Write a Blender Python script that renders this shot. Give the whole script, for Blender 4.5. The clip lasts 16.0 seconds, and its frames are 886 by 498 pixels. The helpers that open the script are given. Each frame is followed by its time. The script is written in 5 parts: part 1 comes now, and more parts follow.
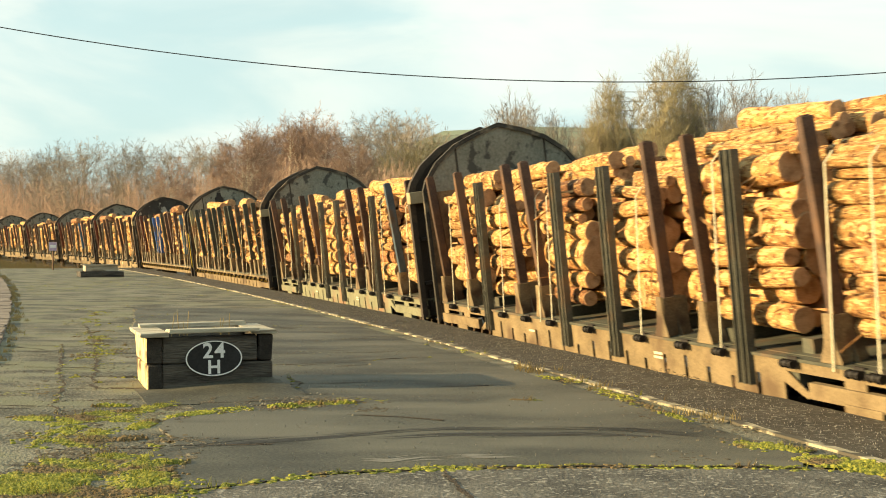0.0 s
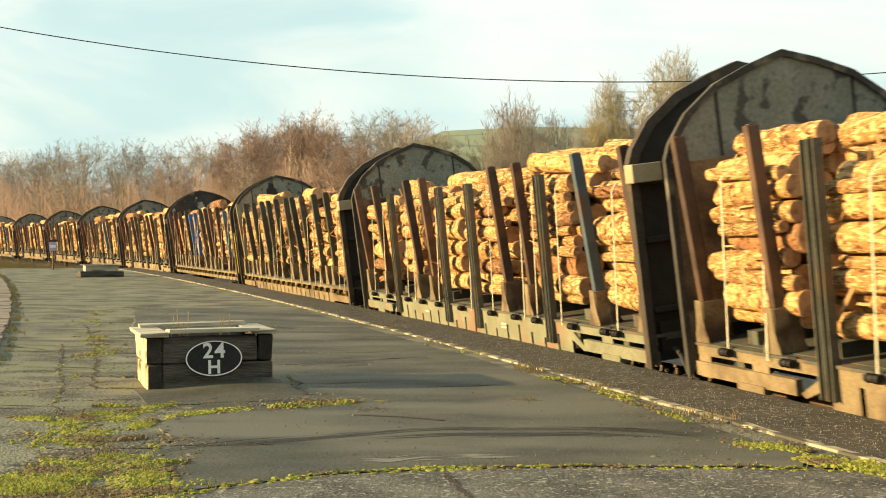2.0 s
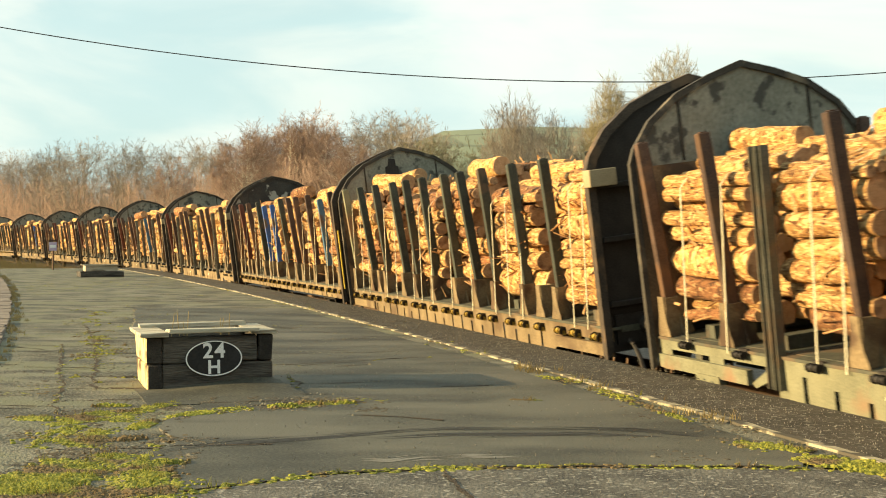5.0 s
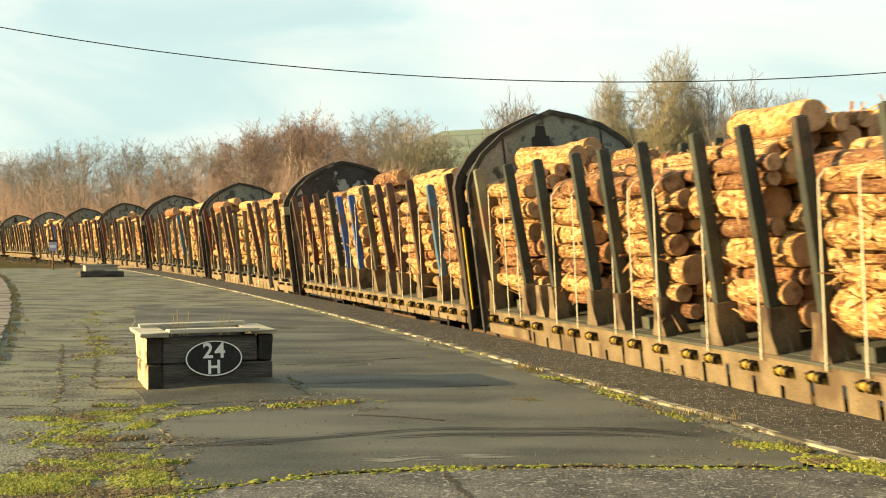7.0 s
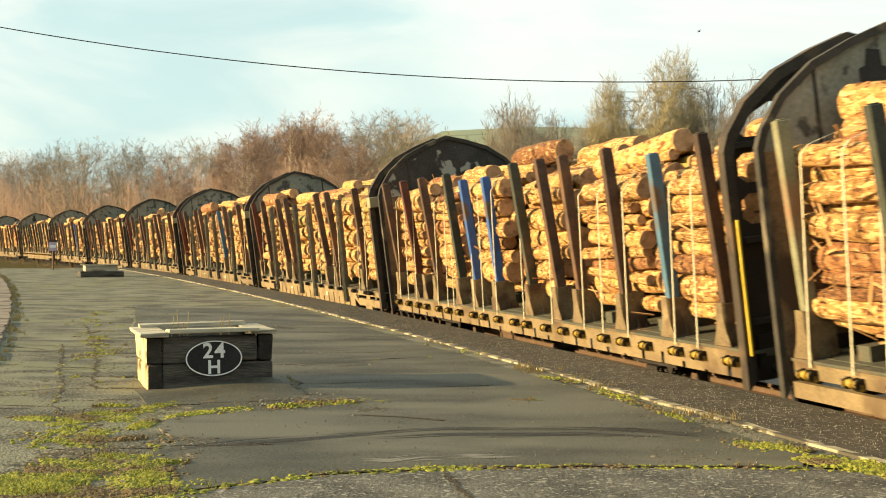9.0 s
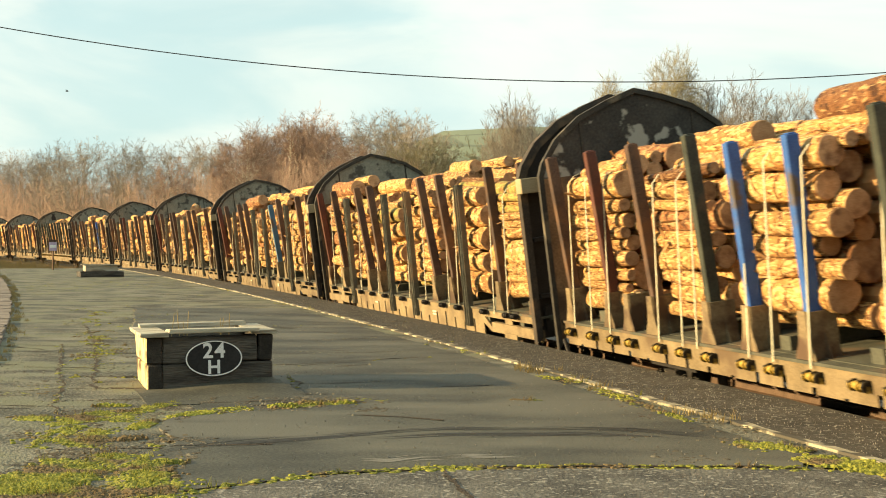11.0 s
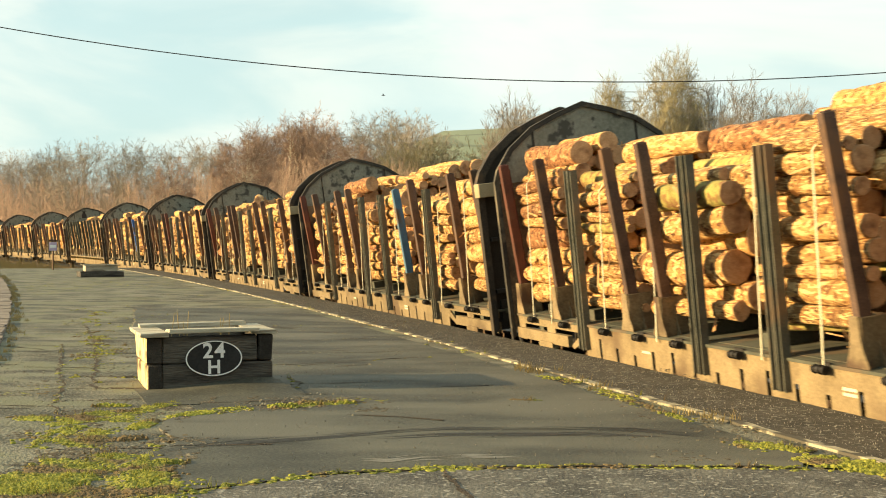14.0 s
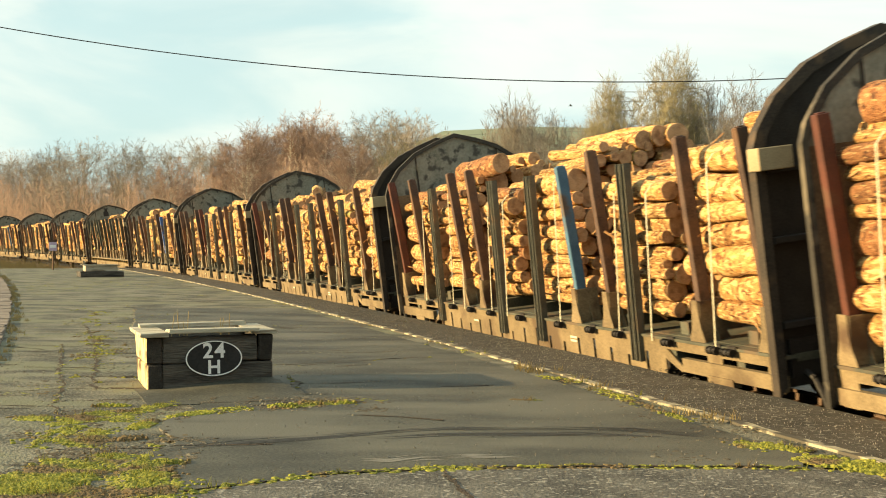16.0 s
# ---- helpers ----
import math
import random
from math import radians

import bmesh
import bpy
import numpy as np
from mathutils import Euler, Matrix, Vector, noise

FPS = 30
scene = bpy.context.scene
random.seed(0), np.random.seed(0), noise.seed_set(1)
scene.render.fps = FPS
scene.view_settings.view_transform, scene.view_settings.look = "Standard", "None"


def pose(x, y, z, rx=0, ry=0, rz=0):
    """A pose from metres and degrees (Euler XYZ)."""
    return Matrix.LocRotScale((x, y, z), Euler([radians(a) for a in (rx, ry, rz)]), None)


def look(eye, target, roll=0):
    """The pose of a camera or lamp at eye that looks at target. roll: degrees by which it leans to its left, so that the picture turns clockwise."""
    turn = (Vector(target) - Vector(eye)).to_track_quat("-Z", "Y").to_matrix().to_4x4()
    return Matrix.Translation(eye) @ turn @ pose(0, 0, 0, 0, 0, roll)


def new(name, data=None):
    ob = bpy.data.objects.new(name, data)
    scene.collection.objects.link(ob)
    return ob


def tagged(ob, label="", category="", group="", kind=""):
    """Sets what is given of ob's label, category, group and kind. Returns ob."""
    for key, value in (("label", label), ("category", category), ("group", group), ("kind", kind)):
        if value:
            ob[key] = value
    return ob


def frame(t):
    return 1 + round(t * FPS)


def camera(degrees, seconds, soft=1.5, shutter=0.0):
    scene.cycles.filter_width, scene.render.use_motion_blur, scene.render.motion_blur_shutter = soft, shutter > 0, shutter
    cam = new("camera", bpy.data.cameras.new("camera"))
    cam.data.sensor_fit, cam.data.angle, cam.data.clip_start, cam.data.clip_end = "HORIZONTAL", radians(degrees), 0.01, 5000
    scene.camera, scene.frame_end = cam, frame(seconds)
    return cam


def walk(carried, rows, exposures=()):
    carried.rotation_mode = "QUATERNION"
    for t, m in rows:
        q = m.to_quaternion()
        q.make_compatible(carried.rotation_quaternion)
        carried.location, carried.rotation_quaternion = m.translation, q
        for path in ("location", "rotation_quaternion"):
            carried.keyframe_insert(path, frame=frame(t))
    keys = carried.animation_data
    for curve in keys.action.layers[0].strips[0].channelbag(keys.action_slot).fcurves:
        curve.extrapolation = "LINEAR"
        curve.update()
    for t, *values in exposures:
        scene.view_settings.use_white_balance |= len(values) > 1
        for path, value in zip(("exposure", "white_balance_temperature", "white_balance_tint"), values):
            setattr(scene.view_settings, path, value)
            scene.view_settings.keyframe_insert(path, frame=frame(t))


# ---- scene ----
from mathutils import geometry

# ---------------------------------------------------------------- camera
SECONDS = 16.0
EYE = (0.0, 0.0, 1.353)
cam = camera(36.673, SECONDS, soft=1.0, shutter=0.4)
STAND = look(EYE, (0.0, 100.0, 1.353 - 0.6575), roll=0.242)
walk(cam, [(0.0, STAND), (SECONDS, STAND)], exposures=[(0.0, 1.45, 7300, 3), (SECONDS, 1.45, 7300, 3)])

# ---------------------------------------------------------------- light
SUN_EL, SUN_TOWARD = 12.8, (-1.0, -0.06)
world = bpy.data.worlds.new("sky")
scene.world = world
world.use_nodes = True


def build_sky():
    nt = world.node_tree
    nt.nodes.clear()
    out = nt.nodes.new("ShaderNodeOutputWorld")
    bg = nt.nodes.new("ShaderNodeBackground")
    sky = nt.nodes.new("ShaderNodeTexSky")
    sky.sky_type = "NISHITA"
    sky.sun_disc = False
    sky.sun_elevation = radians(SUN_EL)
    sky.sun_rotation = math.atan2(SUN_TOWARD[0], SUN_TOWARD[1])
    sky.air_density, sky.dust_density, sky.ozone_density = 1.0, 0.6, 1.2
    co = nt.nodes.new("ShaderNodeTexCoord")
    mp = nt.nodes.new("ShaderNodeMapping")
    mp.inputs["Scale"].default_value = (1.0, 1.0, 3.2)
    n1 = nt.nodes.new("ShaderNodeTexNoise")
    n1.inputs["Scale"].default_value = 4.2
    n1.inputs["Detail"].default_value = 6.0
    n1.inputs["Roughness"].default_value = 0.52
    n1.inputs["Distortion"].default_value = 0.25
    ramp = nt.nodes.new("ShaderNodeValToRGB")
    ramp.color_ramp.elements[0].position, ramp.color_ramp.elements[1].position = 0.40, 0.62
    ramp.color_ramp.elements[0].color = (0.82, 0.82, 0.82, 1)
    ramp.color_ramp.elements[1].color = (0.9, 0.9, 0.9, 1)
    n2 = nt.nodes.new("ShaderNodeTexNoise")
    n2.inputs["Scale"].default_value = 4.6
    n2.inputs["Detail"].default_value = 7.0
    n2.inputs["Distortion"].default_value = 0.5
    cc = nt.nodes.new("ShaderNodeMix")
    cc.data_type = "RGBA"
    cc.inputs["A"].default_value = (4.35, 5.93, 6.65, 1)
    cc.inputs["B"].default_value = (6.6, 7.2, 7.45, 1)
    mix = nt.nodes.new("ShaderNodeMix")
    mix.data_type = "RGBA"
    bg.inputs["Strength"].default_value = 0.0575
    L = nt.links.new
    L(co.outputs["Generated"], mp.inputs["Vector"])
    L(mp.outputs["Vector"], n1.inputs["Vector"])
    L(mp.outputs["Vector"], n2.inputs["Vector"])
    L(n1.outputs["Fac"], ramp.inputs["Fac"])
    soft = nt.nodes.new("ShaderNodeMapRange")
    soft.interpolation_type = "SMOOTHSTEP"
    soft.inputs["From Min"].default_value, soft.inputs["From Max"].default_value = 0.36, 0.68
    L(n2.outputs["Fac"], soft.inputs["Value"])
    L(soft.outputs["Result"], cc.inputs["Factor"])
    L(ramp.outputs["Color"], mix.inputs["Factor"])
    L(sky.outputs["Color"], mix.inputs["A"])
    L(cc.outputs["Result"], mix.inputs["B"])
    L(mix.outputs["Result"], bg.inputs["Color"])
    L(bg.outputs["Background"], out.inputs["Surface"])


build_sky()
sun = new("sun", bpy.data.lights.new("sun", "SUN"))
sun.data.energy, sun.data.angle, sun.data.color = 5.0, radians(0.53), (1.0, 0.74, 0.43)
_el = math.tan(radians(SUN_EL)) * math.hypot(*SUN_TOWARD)
sun.matrix_world = look((-60 * -SUN_TOWARD[0], 60 * SUN_TOWARD[1] + 20, 60 * _el), (0, 20, 0))

# ---------------------------------------------------------------- materials
MATS = {}


def material(name, dark, light, scale=6.0, rough=0.8, metal=0.0, bump=0.3, fine=40.0, third=None, third_scale=1.5,
             third_edge=(0.52, 0.62), spread=0.28, stretch=(1, 1, 1), vary=0.0, bump_dist=0.01, world_space=False):
    """A worn surface: two tones by coarse and fine noise, an optional third tone in patches, fine relief."""
    if name in MATS:
        return MATS[name]
    m = bpy.data.materials.new(name)
    MATS[name] = m
    m.use_nodes = True
    nt = m.node_tree
    L, N = nt.links.new, nt.nodes.new
    bs = nt.nodes["Principled BSDF"]
    co = N("ShaderNodeTexCoord")
    mp = N("ShaderNodeMapping")
    mp.inputs["Scale"].default_value = stretch
    if world_space:
        ge = N("ShaderNodeNewGeometry")
        L(ge.outputs["Position"], mp.inputs["Vector"])
    else:
        L(co.outputs["Object"], mp.inputs["Vector"])
    vec = mp.outputs["Vector"]
    info = None
    if vary:
        info = N("ShaderNodeObjectInfo")
        sh = N("ShaderNodeVectorMath")
        sh.operation = "MULTIPLY_ADD"
        sh.inputs[1].default_value = (37.0, 51.0, 23.0)
        L(info.outputs["Random"], sh.inputs[0])
        L(vec, sh.inputs[2])
        vec = sh.outputs["Vector"]
    a = N("ShaderNodeTexNoise")
    a.inputs["Scale"].default_value, a.inputs["Detail"].default_value = scale, 5.0
    b = N("ShaderNodeTexNoise")
    b.inputs["Scale"].default_value, b.inputs["Detail"].default_value = fine, 3.0
    L(vec, a.inputs["Vector"])
    L(vec, b.inputs["Vector"])
    s = N("ShaderNodeMath")
    s.operation = "ADD"
    L(a.outputs["Fac"], s.inputs[0])
    L(b.outputs["Fac"], s.inputs[1])
    r = N("ShaderNodeMapRange")
    r.inputs["From Min"].default_value, r.inputs["From Max"].default_value = 1 - spread, 1 + spread
    L(s.outputs["Value"], r.inputs["Value"])
    mx = N("ShaderNodeMix")
    mx.data_type = "RGBA"
    mx.inputs["A"].default_value, mx.inputs["B"].default_value = (*dark, 1), (*light, 1)
    L(r.outputs["Result"], mx.inputs["Factor"])
    col = mx.outputs["Result"]
    if third:
        c = N("ShaderNodeTexNoise")
        c.inputs["Scale"].default_value, c.inputs["Detail"].default_value = third_scale, 7.0
        L(vec, c.inputs["Vector"])
        rr = N("ShaderNodeMapRange")
        rr.inputs["From Min"].default_value, rr.inputs["From Max"].default_value = third_edge
        L(c.outputs["Fac"], rr.inputs["Value"])
        m3 = N("ShaderNodeMix")
        m3.data_type = "RGBA"
        L(rr.outputs["Result"], m3.inputs["Factor"])
        L(col, m3.inputs["A"])
        m3.inputs["B"].default_value = (*third, 1)
        col = m3.outputs["Result"]
    if vary:
        hv = N("ShaderNodeHueSaturation")
        v = N("ShaderNodeMapRange")
        v.inputs["To Min"].default_value, v.inputs["To Max"].default_value = 1 - vary, 1 + vary
        L(info.outputs["Random"], v.inputs["Value"])
        L(v.outputs["Result"], hv.inputs["Value"])
        L(col, hv.inputs["Color"])
        col = hv.outputs["Color"]
    L(col, bs.inputs["Base Color"])
    bs.inputs["Roughness"].default_value = rough
    bs.inputs["Metallic"].default_value = metal
    bs.inputs["Specular IOR Level"].default_value = 0.3
    if bump:
        bp = N("ShaderNodeBump")
        bp.inputs["Strength"].default_value, bp.inputs["Distance"].default_value = bump, bump_dist
        L(s.outputs["Value"], bp.inputs["Height"])
        L(bp.outputs["Normal"], bs.inputs["Normal"])
    return m


BROWN = material("brown_steel", (0.037, 0.022, 0.016), (0.096, 0.058, 0.041), 5, 0.65, 0, 0.3, 60, (0.105, 0.056, 0.03), 2.2, vary=0.25)
RED = material("red_steel", (0.055, 0.02, 0.014), (0.11, 0.036, 0.023), 5, 0.6, 0, 0.3, 60, (0.1, 0.05, 0.03), 2.2)
BLUE = material("blue_steel", (0.02, 0.07, 0.24), (0.04, 0.12, 0.36), 5, 0.55, 0, 0.3, 60, (0.09, 0.07, 0.05), 2.5, (0.58, 0.66))
TEAL = material("teal_steel", (0.045, 0.105, 0.16), (0.075, 0.16, 0.24), 5, 0.55, 0, 0.3, 60, (0.1, 0.07, 0.05), 2.5, (0.56, 0.66))
GREEN = material("green_steel", (0.022, 0.026, 0.02), (0.055, 0.06, 0.044), 5, 0.6, 0, 0.3, 60, (0.1, 0.07, 0.045), 2.4, (0.58, 0.68), vary=0.2)
SOLE = material("sole_steel", (0.12, 0.088, 0.046), (0.24, 0.178, 0.097), 3.0, 0.75, 0, 0.35, 45, (0.1, 0.066, 0.036), 1.6, (0.52, 0.66), vary=0.12)
BLACK = material("black_steel", (0.012, 0.01, 0.009), (0.03, 0.026, 0.022), 5, 0.6, 0, 0.3, 50)
GREY = material("grey_panel", (0.135, 0.136, 0.108), (0.24, 0.238, 0.195), 2.2, 0.8, 0, 0.25, 22, (0.06, 0.058, 0.05), 4.5, (0.555, 0.63), vary=0.1)
STRAP = material("strap_webbing", (0.42, 0.39, 0.27), (0.6, 0.56, 0.42), 20, 0.9, 0, 0.3, 200)
YELLOW = material("yellow_paint", (0.45, 0.32, 0.03), (0.6, 0.44, 0.06), 10, 0.6, 0, 0.3, 60)
WOODCREAM = material("cream_block", (0.25, 0.195, 0.115), (0.36, 0.29, 0.18), 6, 0.8, 0, 0.3, 60)
RAILSTEEL = material("rail_steel", (0.09, 0.06, 0.04), (0.15, 0.1, 0.07), 6, 0.6, 0.6, 0.3, 60)

# ---------------------------------------------------------------- mesh helpers


def add_box(bm, x0, x1, y0, y1, z0, z1, m=None):
    vs = [bm.verts.new((x, y, z)) for x in (x0, x1) for y in (y0, y1) for z in (z0, z1)]
    if m:
        for v in vs:
            v.co = m @ v.co
    for f in ((0, 1, 3, 2), (4, 6, 7, 5), (0, 4, 5, 1), (2, 3, 7, 6), (0, 2, 6, 4), (1, 5, 7, 3)):
        bm.faces.new([vs[i] for i in f])
    return vs


def add_prism(bm, pts, axis, a, b):
    """A polygon in the plane across an axis ('x', 'y' or 'z'), drawn out along it from a to b."""
    def at(p, v):
        return {"x": (v, p[0], p[1]), "y": (p[0], v, p[1]), "z": (p[0], p[1], v)}[axis]
    lo = [bm.verts.new(at(p, a)) for p in pts]
    hi = [bm.verts.new(at(p, b)) for p in pts]
    n = len(pts)
    bm.faces.new(lo)
    bm.faces.new(hi[::-1])
    for i in range(n):
        j = (i + 1) % n
        bm.faces.new((lo[j], lo[i], hi[i], hi[j]))


def add_tube(bm, p, q, r0, r1, n=10, caps=True):
    p, q = Vector(p), Vector(q)
    d = (q - p).normalized()
    u = d.orthogonal().normalized()
    w = d.cross(u)
    ring = [[bm.verts.new(c + (u * math.cos(6.28318 * i / n) + w * math.sin(6.28318 * i / n)) * r) for i in range(n)]
            for c, r in ((p, r0), (q, r1))]
    for i in range(n):
        j = (i + 1) % n
        bm.faces.new((ring[0][i], ring[0][j], ring[1][j], ring[1][i]))
    if caps:
        bm.faces.new(ring[0][::-1])
        bm.faces.new(ring[1])


def finish(bm, name, mats, bevel=0.0, smooth=False):
    bmesh.ops.recalc_face_normals(bm, faces=bm.faces)
    if bevel:
        bmesh.ops.bevel(bm, geom=[e for e in bm.edges if len(e.link_faces) == 2 and e.calc_face_angle() > 0.6], offset=bevel,
                        segments=1, affect="EDGES", clamp_overlap=True)
    me = bpy.data.meshes.new(name)
    bm.to_mesh(me)
    bm.free()
    for mt in mats if isinstance(mats, (list, tuple)) else [mats]:
        me.materials.append(mt)
    if smooth:
        me.shade_smooth()
    return me


def hang(name, me, parent, label="", m=None):
    """One part, on mesh data that alike parts may share."""
    ob = new(name, me)
    ob.parent = parent
    if m is not None:
        ob.matrix_basis = m
    return tagged(ob, label) if label else ob


def part(name, bm, mt, parent, label="", m=None, bevel=0.0, smooth=False):
    return hang(name, finish(bm, name, mt, bevel, smooth), parent, label, m)


def thing(name, me, label, category, group="", kind="", m=None):
    ob = new(name, me)
    if m is not None:
        ob.matrix_basis = m
    return tagged(ob, label, category, group, kind)


def soup(name, verts, faces, mats, smooth=False):
    me = bpy.data.meshes.new(name)
    me.from_pydata([tuple(v) for v in verts], [], [tuple(f) for f in faces])
    for mt in mats if isinstance(mats, (list, tuple)) else [mats]:
        me.materials.append(mt)
    if smooth:
        me.shade_smooth()
    return me


# ---------------------------------------------------------------- the line of the track
CX, CY, RAD, AZ = -492.325, -128.072, 516.061, 0.254504
RAIL_Z, CANT = -0.455, radians(7.5)
FRONT, PITCH, BODY = 22.307, 14.03, 13.16
HALF = BODY / 2


def along(s, u=0.0, z=0.0):
    """The point s metres down the line, u metres from its middle towards the platform, at height z."""
    f = s / RAD + AZ
    return Vector((CX + (RAD - u) * math.cos(f), CY + (RAD - u) * math.sin(f), z))


def travelled(t):
    return 4.522 * t - 0.01879 * t * t


def seat(s):
    """The pose of a wagon whose middle is at s: x forward, z up, leaning with the canted rails."""
    f = s / RAD + AZ
    fwd = Vector((math.sin(f), -math.cos(f), 0))
    out = Vector((math.cos(f), math.sin(f), 0))
    up = Vector((0, 0, 1)) * math.cos(CANT) - out * math.sin(CANT)
    left = out * math.cos(CANT) + Vector((0, 0, 1)) * math.sin(CANT)
    m = Matrix((fwd, left, up)).transposed().to_4x4()
    m.translation = along(s, 0, RAIL_Z)
    return m


NUDGE = {0: -0.1, 1: -0.1, 2: 0.22, 3: -0.06, 4: -0.2, 5: -0.3}


def wagon_rows(k):
    s0 = FRONT + (k - 1) * PITCH + HALF + NUDGE.get(k, -0.12)
    return [(i * 0.5, seat(s0 - travelled(i * 0.5))) for i in range(33)]

# ---------------------------------------------------------------- ground, platform and track
ASPHALT = material("asphalt", (0.05, 0.049, 0.036), (0.2, 0.19, 0.138), 1.6, 0.8, 0, 0.9, 46, (0.15, 0.152, 0.095), 0.8, (0.5, 0.6), spread=0.13, stretch=(0.8, 1.0, 1), world_space=True, bump_dist=0.03)
OVERLAY = material("asphalt_overlay", (0.032, 0.032, 0.024), (0.09, 0.086, 0.063), 1.1, 0.74, 0, 0.6, 70, (0.105, 0.1, 0.075), 0.6, (0.49, 0.62), spread=0.14, stretch=(0.6, 1.2, 1), world_space=True, bump_dist=0.012)
EDGING = material("edge_strip", (0.028, 0.024, 0.017), (0.078, 0.068, 0.05), 2.5, 0.85, 0, 0.8, 70, (0.17, 0.16, 0.13), 14.0, (0.58, 0.66), world_space=True, bump_dist=0.015)
CONCRETE = material("worn_concrete", (0.04, 0.038, 0.032), (0.13, 0.122, 0.1), 2.2, 0.85, 0, 0.9, 55, (0.24, 0.228, 0.19), 26.0, (0.57, 0.64), spread=0.2, world_space=True, bump_dist=0.012)
LINEPAINT = material("line_paint", (0.24, 0.21, 0.14), (0.4, 0.36, 0.25), 3.0, 0.85, 0, 0.5, 40, (0.07, 0.062, 0.045), 4.0, (0.47, 0.54), world_space=True)
BALLAST = material("ballast", (0.07, 0.06, 0.05), (0.2, 0.17, 0.14), 12.0, 0.9, 0, 1.0, 40, world_space=True, bump_dist=0.03)
SLAB = material("grey_paving", (0.15, 0.122, 0.098), (0.27, 0.22, 0.175), 2.0, 0.85, 0, 0.4, 60, (0.12, 0.1, 0.08), 3.0, vary=0.15)
MOSS = material("moss", (0.07, 0.08, 0.012), (0.34, 0.33, 0.05), 5.0, 0.95, 0, 0.8, 60, (0.12, 0.085, 0.04), 2.5, (0.49, 0.57), world_space=True)
DRYGRASS = material("dry_grass", (0.2, 0.15, 0.06), (0.36, 0.28, 0.12), 2.0, 0.95, 0, 0.2, 20, world_space=True)
VERGE = material("verge", (0.05, 0.043, 0.032), (0.13, 0.11, 0.08), 3.0, 0.95, 0, 0.8, 20, (0.09, 0.085, 0.045), 0.8, (0.5, 0.62), world_space=True, bump_dist=0.05)
EDGE_U, LINE_U = 1.62, 2.66
TOE = 64.0


def strip(u0, u1, s0, s1, z, ds=1.0, nu=4, wob=0.0, relief=0.0, seed=0):
    """A sheet along the track between two offsets, as vertices and faces."""
    ns = max(1, int((s1 - s0) / ds))
    vs, fs = [], []
    for i in range(ns + 1):
        s = s0 + (s1 - s0) * i / ns
        for j in range(nu + 1):
            u = u0 + (u1 - u0) * j / nu
            if wob and j in (0, nu):
                u += wob * (noise.noise((s * 1.7, j * 9.0 + seed, 0)) + 0.6 * noise.noise((s * 6.0, j * 9.0 + seed, 3)))
            q = along(s, u, z)
            if relief:
                q.z += relief * noise.noise((q.x * 0.5, q.y * 0.5, 1.0)) + relief * 0.4 * noise.noise((q.x * 1.7, q.y * 1.7, 5.0))
            vs.append(q)
    for i in range(ns):
        for j in range(nu):
            a = i * (nu + 1) + j
            fs.append((a, a + 1, a + nu + 2, a + nu + 1))
    return vs, fs


def slab_mesh(name, top, mt, drop):
    """A sheet turned into a solid slab."""
    vs, fs = top
    me = soup(name, vs, fs, mt)
    bm = bmesh.new()
    bm.from_mesh(me)
    bpy.data.meshes.remove(me)
    bmesh.ops.recalc_face_normals(bm, faces=bm.faces)
    if sum(f.normal.z for f in bm.faces) < 0:
        bmesh.ops.reverse_faces(bm, faces=bm.faces)
    r = bmesh.ops.extrude_face_region(bm, geom=bm.faces[:])
    lows = [v for v in r["geom"] if isinstance(v, bmesh.types.BMVert)]
    tops = set(bm.verts) - set(lows)
    for v in tops:
        v.co.z -= drop
    return finish(bm, name, mt)


def build_ground():
    # one sheet to the horizon, with low hills far behind the line
    n, rings = 96, [6, 14, 30, 60, 100, 160, 240, 360, 520, 750, 1000, 1300, 1600, 1900, 2300, 2900, 3600]
    vs, fs = [(0, 40, -0.78)], []
    for i, r in enumerate(rings):
        for j in range(n):
            a = 2 * math.pi * j / n
            x, y = r * math.cos(a), 40 + r * math.sin(a)
            z = -0.78
            if r > 500:
                k = min(1.0, (r - 500) / 1300.0)
                k = k * k * (3 - 2 * k)
                z += k * max(0.0, (55 + 95 * min(1.0, max(0.0, (x / r + 0.13) / 0.14))) + 14 * noise.noise((math.cos(a) * 2.2, math.sin(a) * 2.2, 2.0)) + 14 * noise.noise((x * 0.0021, y * 0.0021, 7.0)))
                z -= max(0.0, (r - 2300) * 0.03)
            vs.append((x, y, z))
    for j in range(n):
        fs.append((0, 1 + j, 1 + (j + 1) % n))
    for i in range(len(rings) - 1):
        for j in range(n):
            a, b = 1 + i * n, 1 + (i + 1) * n
            k = (j + 1) % n
            fs.append((a + j, b + j, b + k, a + k))
    thing("ground", soup("ground", vs, fs, FIELD_FAR, True), "rough winter field with brown grass and green far hills", "ground", kind="structure")


